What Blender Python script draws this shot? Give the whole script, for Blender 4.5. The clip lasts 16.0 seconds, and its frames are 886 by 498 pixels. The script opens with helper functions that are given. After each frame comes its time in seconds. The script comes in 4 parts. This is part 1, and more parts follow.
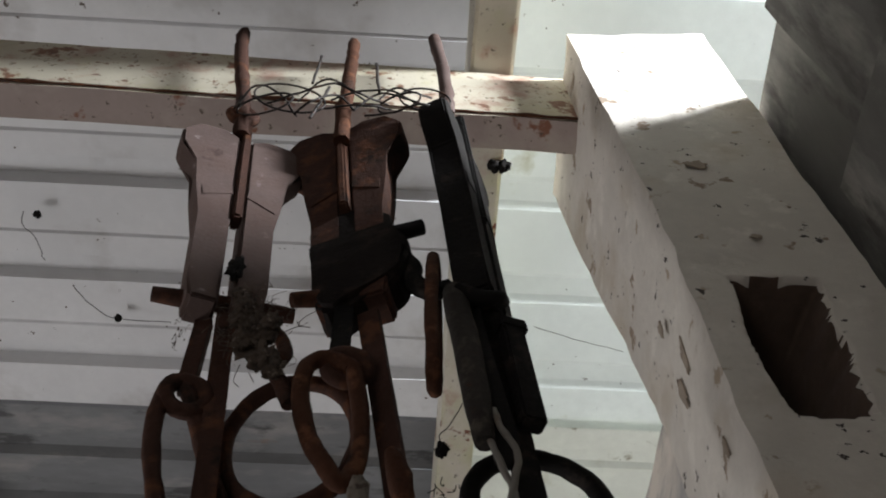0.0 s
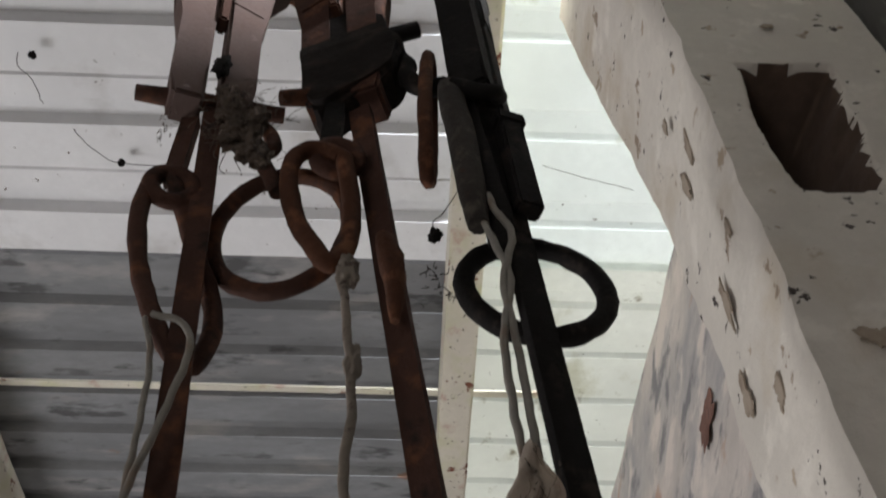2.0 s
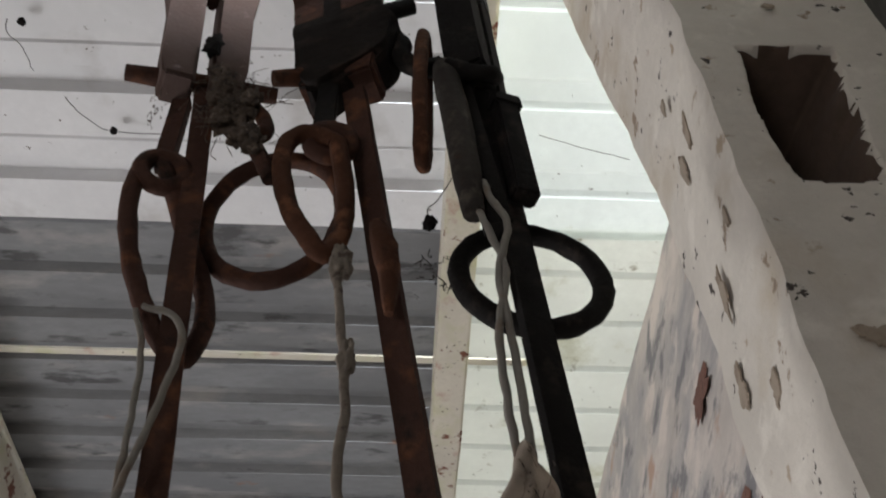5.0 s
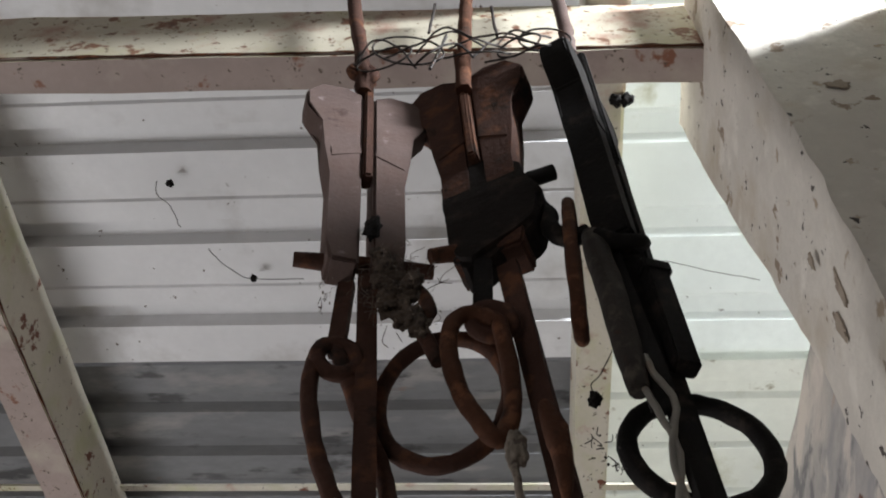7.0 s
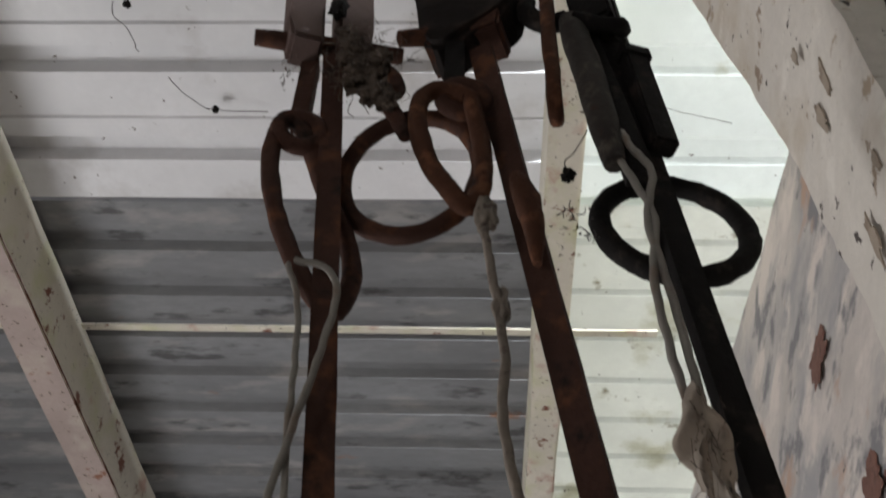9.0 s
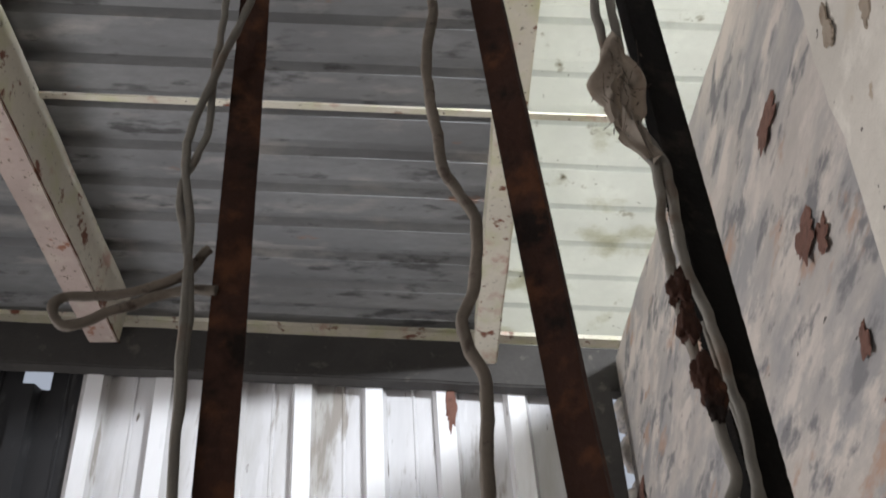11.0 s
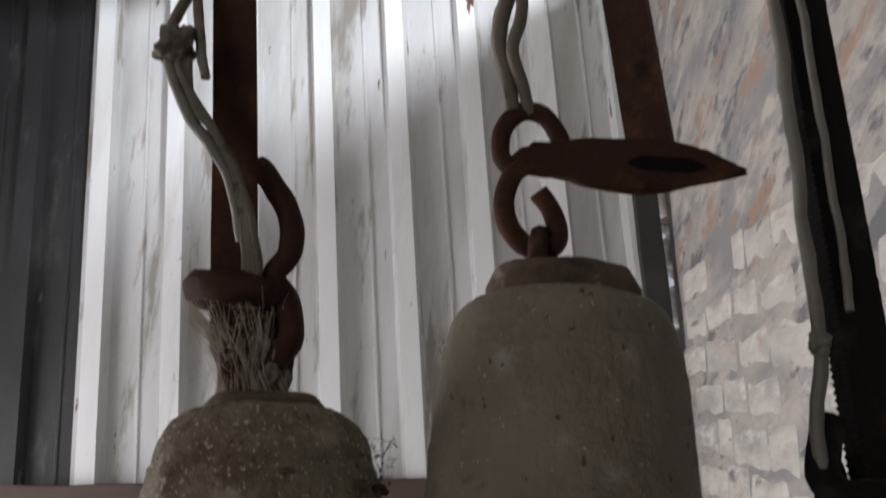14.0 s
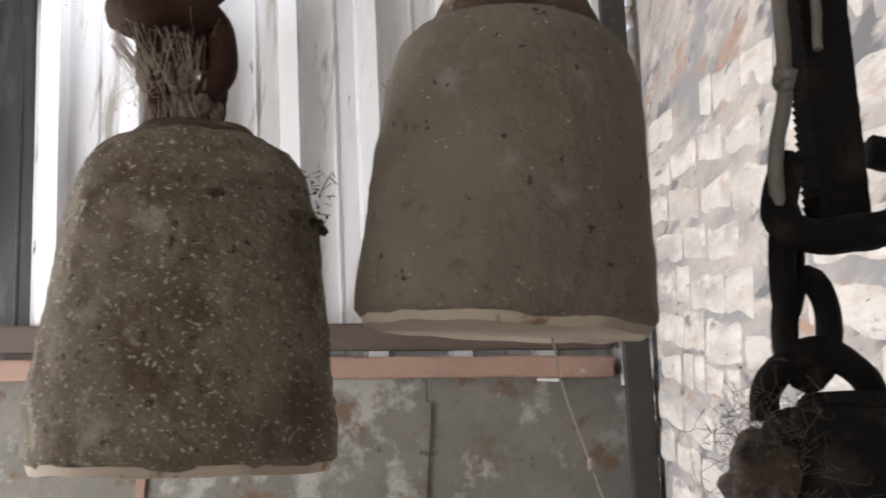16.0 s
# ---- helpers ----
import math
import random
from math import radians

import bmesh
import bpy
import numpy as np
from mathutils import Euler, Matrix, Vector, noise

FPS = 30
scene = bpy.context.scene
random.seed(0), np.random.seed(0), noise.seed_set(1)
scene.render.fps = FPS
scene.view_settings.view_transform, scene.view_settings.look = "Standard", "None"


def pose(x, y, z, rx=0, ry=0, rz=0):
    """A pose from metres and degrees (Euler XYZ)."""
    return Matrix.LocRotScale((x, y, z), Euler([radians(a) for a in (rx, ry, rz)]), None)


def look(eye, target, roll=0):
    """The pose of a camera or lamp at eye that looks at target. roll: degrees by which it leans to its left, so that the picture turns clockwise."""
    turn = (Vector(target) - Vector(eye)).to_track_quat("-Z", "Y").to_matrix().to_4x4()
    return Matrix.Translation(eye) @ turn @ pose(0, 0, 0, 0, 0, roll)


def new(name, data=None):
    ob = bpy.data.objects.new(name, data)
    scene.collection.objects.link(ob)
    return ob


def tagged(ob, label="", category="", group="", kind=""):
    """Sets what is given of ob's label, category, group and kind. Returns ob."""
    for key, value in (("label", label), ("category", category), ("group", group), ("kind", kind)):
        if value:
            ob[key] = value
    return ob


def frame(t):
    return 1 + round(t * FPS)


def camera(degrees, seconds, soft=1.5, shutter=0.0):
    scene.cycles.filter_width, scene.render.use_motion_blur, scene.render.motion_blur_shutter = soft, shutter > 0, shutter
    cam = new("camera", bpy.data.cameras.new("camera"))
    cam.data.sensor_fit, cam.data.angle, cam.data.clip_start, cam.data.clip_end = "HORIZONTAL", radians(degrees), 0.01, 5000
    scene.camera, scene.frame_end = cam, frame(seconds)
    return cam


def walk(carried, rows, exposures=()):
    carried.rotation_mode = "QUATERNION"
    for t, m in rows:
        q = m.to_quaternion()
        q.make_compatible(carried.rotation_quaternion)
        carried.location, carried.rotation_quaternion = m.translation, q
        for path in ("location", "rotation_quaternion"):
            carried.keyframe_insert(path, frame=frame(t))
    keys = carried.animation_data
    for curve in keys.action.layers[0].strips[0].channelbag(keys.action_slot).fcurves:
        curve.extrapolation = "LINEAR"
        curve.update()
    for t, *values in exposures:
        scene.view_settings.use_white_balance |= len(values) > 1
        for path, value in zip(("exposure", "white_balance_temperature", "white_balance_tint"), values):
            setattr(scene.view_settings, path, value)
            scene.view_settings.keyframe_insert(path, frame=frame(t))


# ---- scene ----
cam = camera(47.6, 16.0, soft=1.9, shutter=0.4)
PATH = [
    (0, (0.0192, 0.1099, 1.9544), (0.0604, 1.1332, 3.6723), -1.03),
    (0.5, (0.0334, 0.1062, 1.9503), (0.0941, 1.1542, 3.6526), -1.48),
    (1, (0.0351, 0.1382, 1.9319), (0.0524, 1.2661, 3.5835), -0.96),
    (1.5, (0.0445, 0.1708, 1.9329), (0.0784, 1.3371, 3.5573), -0.47),
    (2, (0.0449, 0.2065, 1.9325), (0.0544, 1.4311, 3.5137), -0.39),
    (2.5, (0.0607, 0.2511, 1.9366), (0.0945, 1.5208, 3.4815), -0.93),
    (3, (0.0728, 0.2772, 1.9443), (0.1601, 1.5796, 3.4596), -3.19),
    (3.2, (0.0718, 0.2776, 1.9434), (0.1251, 1.6054, 3.4381), -2.44),
    (5.3, (0.0368, 0.1732, 1.962), (0.0372, 1.4391, 3.5105), 0.33),
    (5.5, (0.0292, 0.1614, 1.9647), (-0.0053, 1.3914, 3.5413), 1.80),
    (6, (0.002, 0.116, 1.9736), (-0.1453, 1.2326, 3.6264), 4.67),
    (6.5, (-0.0035, 0.0961, 1.9734), (-0.2194, 1.1863, 3.6362), 6.66),
    (7, (-0.0056, 0.1027, 1.9726), (-0.1951, 1.2227, 3.6186), 5.03),
    (7.5, (-0.0118, 0.1317, 1.9704), (-0.1867, 1.2608, 3.612), 4.86),
    (8, (-0.0183, 0.1602, 1.9705), (-0.1873, 1.294, 3.6094), 5.33),
    (8.5, (-0.0186, 0.181, 1.9611), (-0.1613, 1.4129, 3.5303), 3.89),
    (9, (-0.0157, 0.2121, 1.9427), (-0.146, 1.5251, 3.4457), 3.23),
    (9.5, (-0.0063, 0.2472, 1.9226), (-0.0962, 1.65, 3.3453), 2.37),
    (11.8, (0.024, 0.2884, 1.8103), (-0.0577, 1.9173, 2.9678), 3.08),
    (12, (0.0238, 0.2876, 1.8053), (-0.0658, 1.9388, 2.9302), 3.22),
    (12.5, (0.0212, 0.2767, 1.7663), (-0.0584, 1.9993, 2.7794), 2.80),
    (13, (0.0146, 0.2754, 1.7118), (-0.0714, 2.0763, 2.5774), 2.92),
    (13.5, (0.0235, 0.2956, 1.6768), (-0.0635, 2.1528, 2.4137), 2.64),
    (14, (0.0316, 0.3285, 1.6504), (-0.0649, 2.2278, 2.2698), 2.42),
    (14.5, (0.031, 0.3459, 1.6281), (-0.0506, 2.2722, 2.1599), 2.53),
    (15, (0.0337, 0.3546, 1.6156), (-0.0592, 2.3034, 2.0557), 2.78),
    (15.5, (0.0298, 0.3674, 1.6027), (-0.0535, 2.3325, 1.9649), 2.87),
    (16, (0.0429, 0.3698, 1.6002), (0.0225, 2.336, 1.966), 2.84),
]
walk(cam, [(t, look(eye, target, roll)) for t, eye, target, roll in PATH],
     exposures=[(0.0, -0.6), (0.6, -0.42), (2.0, 0.03), (3.0, 0.07), (5.5, 0.03), (6.0, -0.03), (6.5, -0.15), (7.5, -0.2), (9.0, 0.0), (9.7, 0.08), (12.0, 0.15), (12.5, 0.11), (13.5, -0.05), (14.2, 0.04), (15.0, 0.36), (15.5, 0.6), (16.0, 0.92)])

# ---- light ----
world = bpy.data.worlds.new("sky")
scene.world = world
world.use_nodes = True
_n = world.node_tree.nodes
_sky = _n.new("ShaderNodeTexSky")
_sky.sky_type, _sky.sun_disc = "NISHITA", False
_sky.sun_elevation, _sky.sun_rotation = radians(48), radians(110)
_sky.air_density, _sky.dust_density, _sky.ozone_density = 1.0, 7.0, 1.0
_pale = _n.new("ShaderNodeHueSaturation")
_pale.inputs["Saturation"].default_value = 0.45
world.node_tree.links.new(_sky.outputs[0], _pale.inputs["Color"])
world.node_tree.links.new(_pale.outputs[0], _n["Background"].inputs[0])
_n["Background"].inputs[1].default_value = 0.17


def area_lamp(name, m, size_x, size_y, power, colour):
    data = bpy.data.lights.new(name, "AREA")
    data.shape, data.size, data.size_y, data.energy, data.color = "RECTANGLE", size_x, size_y, power, colour
    ob = new(name, data)
    ob.matrix_world = m
    return ob


# daylight under the eaves on the open side, and fill through an assumed, unseen doorway
area_lamp("eaves_daylight", look((1.42, 0.1, 3.985), (-0.6, 3.0, 2.9)), 0.55, 0.12, 190, (0.90, 0.945, 1.0))
area_lamp("doorway_fill", look((-2.68, 2.2, 1.3), (0.0, 2.0, 2.2)), 1.3, 2.0, 72, (0.98, 0.97, 0.985))
# fill light added from behind to brighten the weights; no opening is known there
area_lamp("front_fill", look((-2.0, -2.45, 1.1), (-0.1, 0.8, 1.6)), 1.2, 1.9, 24, (1.0, 0.965, 0.95))


# ---- materials ----
def material(name, base, rough=0.8, metal=0.0, marks=(), grain=60.0, bump=0.3, spread=0.25, island=0.0, trans=0.0, spec=0.5, stretch=(1, 1, 1), bump_scale=None, slant=0.0):
    """marks: (colour, noise scale, threshold, softness, detail) laid one over another."""
    m = bpy.data.materials.new(name)
    m.use_nodes = True
    nt = m.node_tree
    b = nt.nodes["Principled BSDF"]
    tc = nt.nodes.new("ShaderNodeTexCoord")
    mp = nt.nodes.new("ShaderNodeMapping")
    mp.inputs["Scale"].default_value = stretch
    # a slant turns the grain about the x axis before it is stretched
    turned = nt.nodes.new("ShaderNodeVectorRotate")
    turned.rotation_type = "X_AXIS"
    turned.inputs["Angle"].default_value = radians(slant)
    nt.links.new(tc.outputs["Object"], turned.inputs["Vector"])
    nt.links.new(turned.outputs[0], mp.inputs[0])

    def tex(scale, detail=6.0, roughness=0.6, offset=0.0):
        t = nt.nodes.new("ShaderNodeTexNoise")
        t.noise_dimensions = "4D"
        t.inputs["W"].default_value = offset
        t.inputs["Scale"].default_value, t.inputs["Detail"].default_value, t.inputs["Roughness"].default_value = scale, detail, roughness
        nt.links.new(mp.outputs[0], t.inputs["Vector"])
        if island:
            own = nt.nodes.new("ShaderNodeMath")
            own.operation = "MULTIPLY_ADD"
            own.inputs[1].default_value, own.inputs[2].default_value = 30.0, offset
            nt.links.new(nt.nodes.new("ShaderNodeObjectInfo").outputs["Random"], own.inputs[0])
            nt.links.new(own.outputs[0], t.inputs["W"])
        return t.outputs["Fac"]

    def mix(fac, a, c, mode="MIX"):
        x = nt.nodes.new("ShaderNodeMix")
        x.data_type, x.blend_type = "RGBA", mode
        for sock, v in ((x.inputs[0], fac), (x.inputs[6], a), (x.inputs[7], c)):
            if hasattr(v, "is_linked"):
                nt.links.new(v, sock)
            else:
                sock.default_value = v if not isinstance(v, tuple) else (*v, 1)
        return x.outputs[2]

    def ramp(src, lo, hi):
        r = nt.nodes.new("ShaderNodeMapRange")
        r.inputs[1].default_value, r.inputs[2].default_value = lo, hi
        nt.links.new(src, r.inputs[0])
        return r.outputs[0]

    dark = tuple(c * (1 - spread) for c in base)
    light = tuple(min(1, c * (1 + spread)) for c in base)
    col = mix(ramp(tex(grain / 12, 4, 0.6, 1.7), 0.3, 0.7), dark, light)
    col = mix(ramp(tex(grain, 5, 0.7, 4.1), 0.35, 0.65), col, mix(0.5, col, dark))
    if island:
        oi = nt.nodes.new("ShaderNodeObjectInfo")
        col = mix(ramp(oi.outputs["Random"], 0, 1), col, mix(island, col, (0.3, 0.27, 0.24)))
    for k, (mc, sc, th, so, de) in enumerate(marks):
        col = mix(ramp(tex(sc, de, 0.62, 7.3 + 3 * k), th, th + so), col, mc)
    nt.links.new(col, b.inputs["Base Color"])
    b.inputs["Metallic"].default_value = metal
    b.inputs["Specular IOR Level"].default_value = spec
    rr = nt.nodes.new("ShaderNodeMapRange")
    rr.inputs[3].default_value, rr.inputs[4].default_value = max(0.05, rough - 0.12), min(1, rough + 0.12)
    nt.links.new(tex(grain / 3, 4, 0.6, 9.0), rr.inputs[0])
    nt.links.new(rr.outputs[0], b.inputs["Roughness"])
    bp = nt.nodes.new("ShaderNodeBump")
    bp.inputs["Strength"].default_value, bp.inputs["Distance"].default_value = bump, 0.004
    nt.links.new(tex(bump_scale or grain, 6, 0.65, 2.2), bp.inputs["Height"])
    nt.links.new(bp.outputs[0], b.inputs["Normal"])
    if trans:
        t = nt.nodes.new("ShaderNodeBsdfTranslucent")
        nt.links.new(col, t.inputs[0])
        ms = nt.nodes.new("ShaderNodeMixShader")
        ms.inputs[0].default_value = trans
        nt.links.new(b.outputs[0], ms.inputs[1])
        nt.links.new(t.outputs[0], ms.inputs[2])
        nt.links.new(ms.outputs[0], nt.nodes["Material Output"].inputs[0])
    return m


RUST = (0.16, 0.055, 0.028)
DIRT = (0.10, 0.075, 0.055)
m_sheet_white = material("white_sheet", (0.71, 0.71, 0.72), 0.45, 0.0, [((0.40, 0.38, 0.36), 3, 0.55, 0.2, 5), (DIRT, 38, 0.69, 0.03, 3)], 30, 0.05, 0.1)
m_sheet_grey = material("galvanised_sheet", (0.205, 0.207, 0.213), 0.55, 0.25, [((0.30, 0.285, 0.275), 9, 0.54, 0.12, 8), ((0.08, 0.079, 0.08), 14, 0.57, 0.08, 8), ((0.24, 0.14, 0.10), 10, 0.66, 0.04, 8)], 40, 0.15, 0.3, stretch=(0.35, 1, 1))
m_sheet_clear = material("translucent_sheet", (0.83, 0.87, 0.85), 0.4, 0.0, [((0.50, 0.50, 0.38), 6, 0.6, 0.15, 5), (DIRT, 45, 0.70, 0.03, 3)], 30, 0.05, 0.08, trans=0.75)
m_sheet_dirty = material("dirty_translucent_sheet", (0.79, 0.81, 0.765), 0.45, 0.0, [((0.55, 0.55, 0.45), 5, 0.55, 0.15, 6), ((0.32, 0.30, 0.23), 12, 0.63, 0.08, 6), (DIRT, 45, 0.69, 0.03, 3)], 30, 0.08, 0.10, trans=0.74)
m_wall_sheet = material("white_wall_sheet", (0.60, 0.595, 0.61), 0.25, 0.0, [((0.44, 0.425, 0.405), 5, 0.47, 0.20, 8), ((0.31, 0.285, 0.26), 15, 0.56, 0.08, 8), ((0.13, 0.11, 0.09), 30, 0.645, 0.03, 7), (RUST, 6, 0.71, 0.03, 6)], 30, 0.10, 0.12, stretch=(1, 1, 0.16))
m_lit_crest = material("lit_white_sheet", (0.77, 0.77, 0.79), 0.3, 0.0, [((0.56, 0.54, 0.52), 7, 0.55, 0.15, 8), ((0.25, 0.22, 0.19), 30, 0.65, 0.03, 7)], 30, 0.08, 0.08, stretch=(1, 1, 0.16))
m_wall_dark = material("dark_wall_sheet", (0.05, 0.05, 0.053), 0.4, 0.4, [((0.13, 0.13, 0.13), 8, 0.55, 0.14, 8), ((0.22, 0.22, 0.225), 16, 0.64, 0.05, 7)], 40, 0.08, 0.3, stretch=(1, 1, 0.3))
m_rafter = material("flaking_cream_paint", (0.60, 0.56, 0.47), 0.6, 0.0, [((0.50, 0.50, 0.30), 7, 0.50, 0.2, 6), ((0.45, 0.30, 0.24), 9, 0.56, 0.1, 7), (RUST, 11, 0.595, 0.03, 8), (DIRT, 75, 0.64, 0.03, 4)], 60, 0.15, 0.12)
m_beam = material("rusty_cream_paint", (0.47, 0.43, 0.34), 0.6, 0.0, [((0.40, 0.37, 0.22), 8, 0.5, 0.2, 6), ((0.33, 0.21, 0.16), 9, 0.52, 0.12, 8), ((0.17, 0.075, 0.04), 16, 0.59, 0.04, 8), ((0.13, 0.06, 0.035), 46, 0.60, 0.04, 6), (DIRT, 80, 0.62, 0.03, 4)], 60, 0.15, 0.12)
m_plate = material("dark_timber", (0.035, 0.032, 0.03), 0.8, 0.0, [((0.09, 0.08, 0.07), 18, 0.6, 0.1, 6)], 60, 0.3, 0.3)
m_rail = material("brown_timber", (0.075, 0.05, 0.04), 0.75, 0.0, [((0.03, 0.025, 0.02), 12, 0.58, 0.1, 6)], 60, 0.3, 0.3, stretch=(0.2, 1, 1))
m_batten = material("pink_batten", (0.27, 0.17, 0.13), 0.8, 0.0, [((0.5, 0.45, 0.4), 10, 0.6, 0.1, 6)], 60, 0.2, 0.2)
m_panel = material("grey_panel", (0.14, 0.128, 0.112), 0.85, 0.0, [((0.26, 0.25, 0.23), 7, 0.53, 0.08, 9), ((0.11, 0.07, 0.045), 9, 0.56, 0.08, 8), ((0.05, 0.045, 0.04), 14, 0.62, 0.08, 6)], 70, 0.25, 0.25)
m_plaster = material("old_whitewash", (0.555, 0.515, 0.46), 0.9, 0.0, [((0.44, 0.38, 0.30), 5, 0.53, 0.14, 8), ((0.62, 0.58, 0.52), 13, 0.57, 0.08, 8), ((0.33, 0.26, 0.19), 19, 0.615, 0.05, 8), ((0.24, 0.18, 0.13), 11, 0.635, 0.02, 9), ((0.05, 0.04, 0.035), 48, 0.655, 0.02, 3)], 70, 1.0, 0.14, bump_scale=34)
# brown earth mortar, its colour darkened to add shade inside the socket
m_hole = material("darkened_earth_mortar", (0.085, 0.055, 0.04), 0.95, 0.0, [((0.07, 0.045, 0.03), 20, 0.5, 0.15, 6)], 60, 0.8, 0.3)
m_masonry = material("whitewashed_masonry", (0.47, 0.425, 0.39), 0.9, 0.0, [((0.29, 0.28, 0.28), 4.5, 0.44, 0.16, 11), ((0.55, 0.49, 0.445), 7.5, 0.52, 0.09, 11), ((0.18, 0.175, 0.18), 9, 0.545, 0.07, 11), ((0.38, 0.26, 0.20), 6, 0.575, 0.07, 11), ((0.17, 0.075, 0.055), 7, 0.70, 0.02, 8), ((0.05, 0.045, 0.045), 34, 0.68, 0.02, 5)], 90, 1.0, 0.2, bump_scale=24, stretch=(1, 0.60, 1.7), slant=6)
m_stone = material("whitewashed_stone", (0.63, 0.585, 0.54), 0.9, 0.0, [((0.37, 0.35, 0.34), 6, 0.46, 0.18, 10), ((0.68, 0.64, 0.60), 11, 0.51, 0.10, 9), ((0.46, 0.34, 0.275), 8, 0.57, 0.10, 9), ((0.23, 0.22, 0.22), 13, 0.60, 0.07, 9), ((0.07, 0.06, 0.055), 40, 0.68, 0.02, 4)], 80, 0.9, 0.16, island=0.1, bump_scale=30, stretch=(1, 0.5, 1.6), slant=6)
m_scuff = material("bare_plaster", (0.33, 0.27, 0.21), 0.95, 0.0, [((0.20, 0.15, 0.11), 30, 0.5, 0.15, 7)], 90, 0.6, 0.2)
m_bare_brick = material("bare_brick", (0.16, 0.075, 0.055), 0.95, 0.0, [((0.09, 0.04, 0.03), 30, 0.5, 0.15, 7)], 90, 0.6, 0.2)
m_grey_render = material("grey_cement_render", (0.125, 0.12, 0.11), 0.9, 0.0, [((0.23, 0.22, 0.20), 9, 0.50, 0.12, 8), ((0.06, 0.055, 0.05), 14, 0.55, 0.08, 8), ((0.02, 0.018, 0.016), 9, 0.63, 0.03, 8)], 60, 0.9, 0.3, stretch=(1, 1, 0.22), bump_scale=24)
m_floor = material("earth_floor", (0.29, 0.275, 0.25), 0.95, 0.0, [((0.16, 0.13, 0.1), 3, 0.5, 0.2, 7)], 30, 0.6, 0.2)
m_rust = material("brown_rust", (0.052, 0.025, 0.018), 0.85, 0.0, [((0.10, 0.042, 0.022), 30, 0.52, 0.12, 6), ((0.018, 0.012, 0.010), 22, 0.56, 0.1, 6)], 140, 0.6, 0.3, spec=0.15)
m_rust_red = material("orange_rust", (0.066, 0.028, 0.016), 0.88, 0.0, [((0.13, 0.054, 0.028), 35, 0.53, 0.1, 6), ((0.022, 0.013, 0.010), 24, 0.55, 0.1, 6)], 140, 0.6, 0.3, spec=0.15)
m_rust_pale = material("dusty_iron", (0.082, 0.055, 0.048), 0.8, 0.0, [((0.075, 0.046, 0.038), 10, 0.48, 0.15, 7), ((0.19, 0.155, 0.145), 40, 0.62, 0.1, 5), ((0.04, 0.022, 0.017), 22, 0.62, 0.06, 7)], 140, 0.35, 0.2, spec=0.25)
m_black = material("blackened_iron", (0.009, 0.0078, 0.0072), 0.85, 0.0, [((0.030, 0.023, 0.019), 30, 0.55, 0.12, 6)], 140, 0.5, 0.3, spec=0.12)
m_head_shade = material("head_shade_iron", (0.012, 0.0095, 0.0085), 0.9, 0.0, [((0.03, 0.021, 0.017), 26, 0.56, 0.14, 7)], 140, 0.5, 0.3, spec=0.1)
m_pink_under = material("dull_pink_underside", (0.33, 0.262, 0.235), 0.75, 0.0, [((0.42, 0.37, 0.31), 6, 0.52, 0.2, 8), ((0.20, 0.085, 0.05), 12, 0.60, 0.04, 8), (DIRT, 55, 0.62, 0.03, 5), ((0.02, 0.016, 0.014), 10, 0.70, 0.015, 5)], 60, 0.2, 0.15)
m_cement = material("dusty_cement", (0.27, 0.222, 0.16), 0.92, 0.0, [((0.14, 0.10, 0.062), 25, 0.46, 0.12, 8), ((0.38, 0.33, 0.26), 40, 0.58, 0.08, 7), ((0.07, 0.048, 0.032), 190, 0.60, 0.05, 6), ((0.52, 0.47, 0.39), 430, 0.605, 0.04, 2)], 220, 1.6, 0.35, bump_scale=150)
m_crust = material("brown_crust", (0.12, 0.078, 0.052), 0.95, 0.0, [((0.05, 0.034, 0.024), 45, 0.5, 0.12, 7), ((0.26, 0.21, 0.16), 60, 0.6, 0.06, 6)], 160, 1.2, 0.3, bump_scale=110)
m_web_brown = material("brown_matted_web", (0.085, 0.06, 0.044), 0.95, 0.0, [((0.035, 0.025, 0.02), 70, 0.5, 0.1, 6), ((0.24, 0.19, 0.15), 90, 0.6, 0.06, 5)], 180, 1.0, 0.3)
m_dusty_black = material("dusty_black_iron", (0.035, 0.030, 0.026), 0.85, 0.0, [((0.075, 0.062, 0.052), 40, 0.52, 0.12, 6), ((0.06, 0.03, 0.018), 30, 0.58, 0.08, 6)], 140, 0.8, 0.3, spec=0.2)
m_cement_fine = material("smooth_grey_cement", (0.205, 0.172, 0.132), 0.8, 0.0, [((0.13, 0.104, 0.072), 14, 0.44, 0.30, 10), ((0.30, 0.275, 0.24), 30, 0.58, 0.14, 8), ((0.11, 0.075, 0.05), 60, 0.60, 0.10, 7), ((0.04, 0.03, 0.022), 130, 0.635, 0.02, 5), ((0.42, 0.38, 0.32), 300, 0.66, 0.03, 3)], 200, 1.2, 0.2, bump_scale=85, spec=0.6)
# pale underside colour paints in the light bounced up from the floor
m_underside_lit = material("bounce_lit_underside", (0.50, 0.42, 0.33), 0.9, 0.0, [((0.25, 0.15, 0.09), 40, 0.62, 0.05, 5)], 120, 0.4, 0.15)
m_wire = material("dull_galvanised_wire", (0.205, 0.19, 0.165), 0.65, 0.35, [((0.16, 0.12, 0.09), 25, 0.52, 0.12, 6)], 200, 0.3, 0.25)
m_wire_dark = material("black_wire", (0.035, 0.028, 0.025), 0.6, 0.4, [((0.12, 0.06, 0.035), 30, 0.58, 0.1, 5)], 200, 0.3, 0.3)
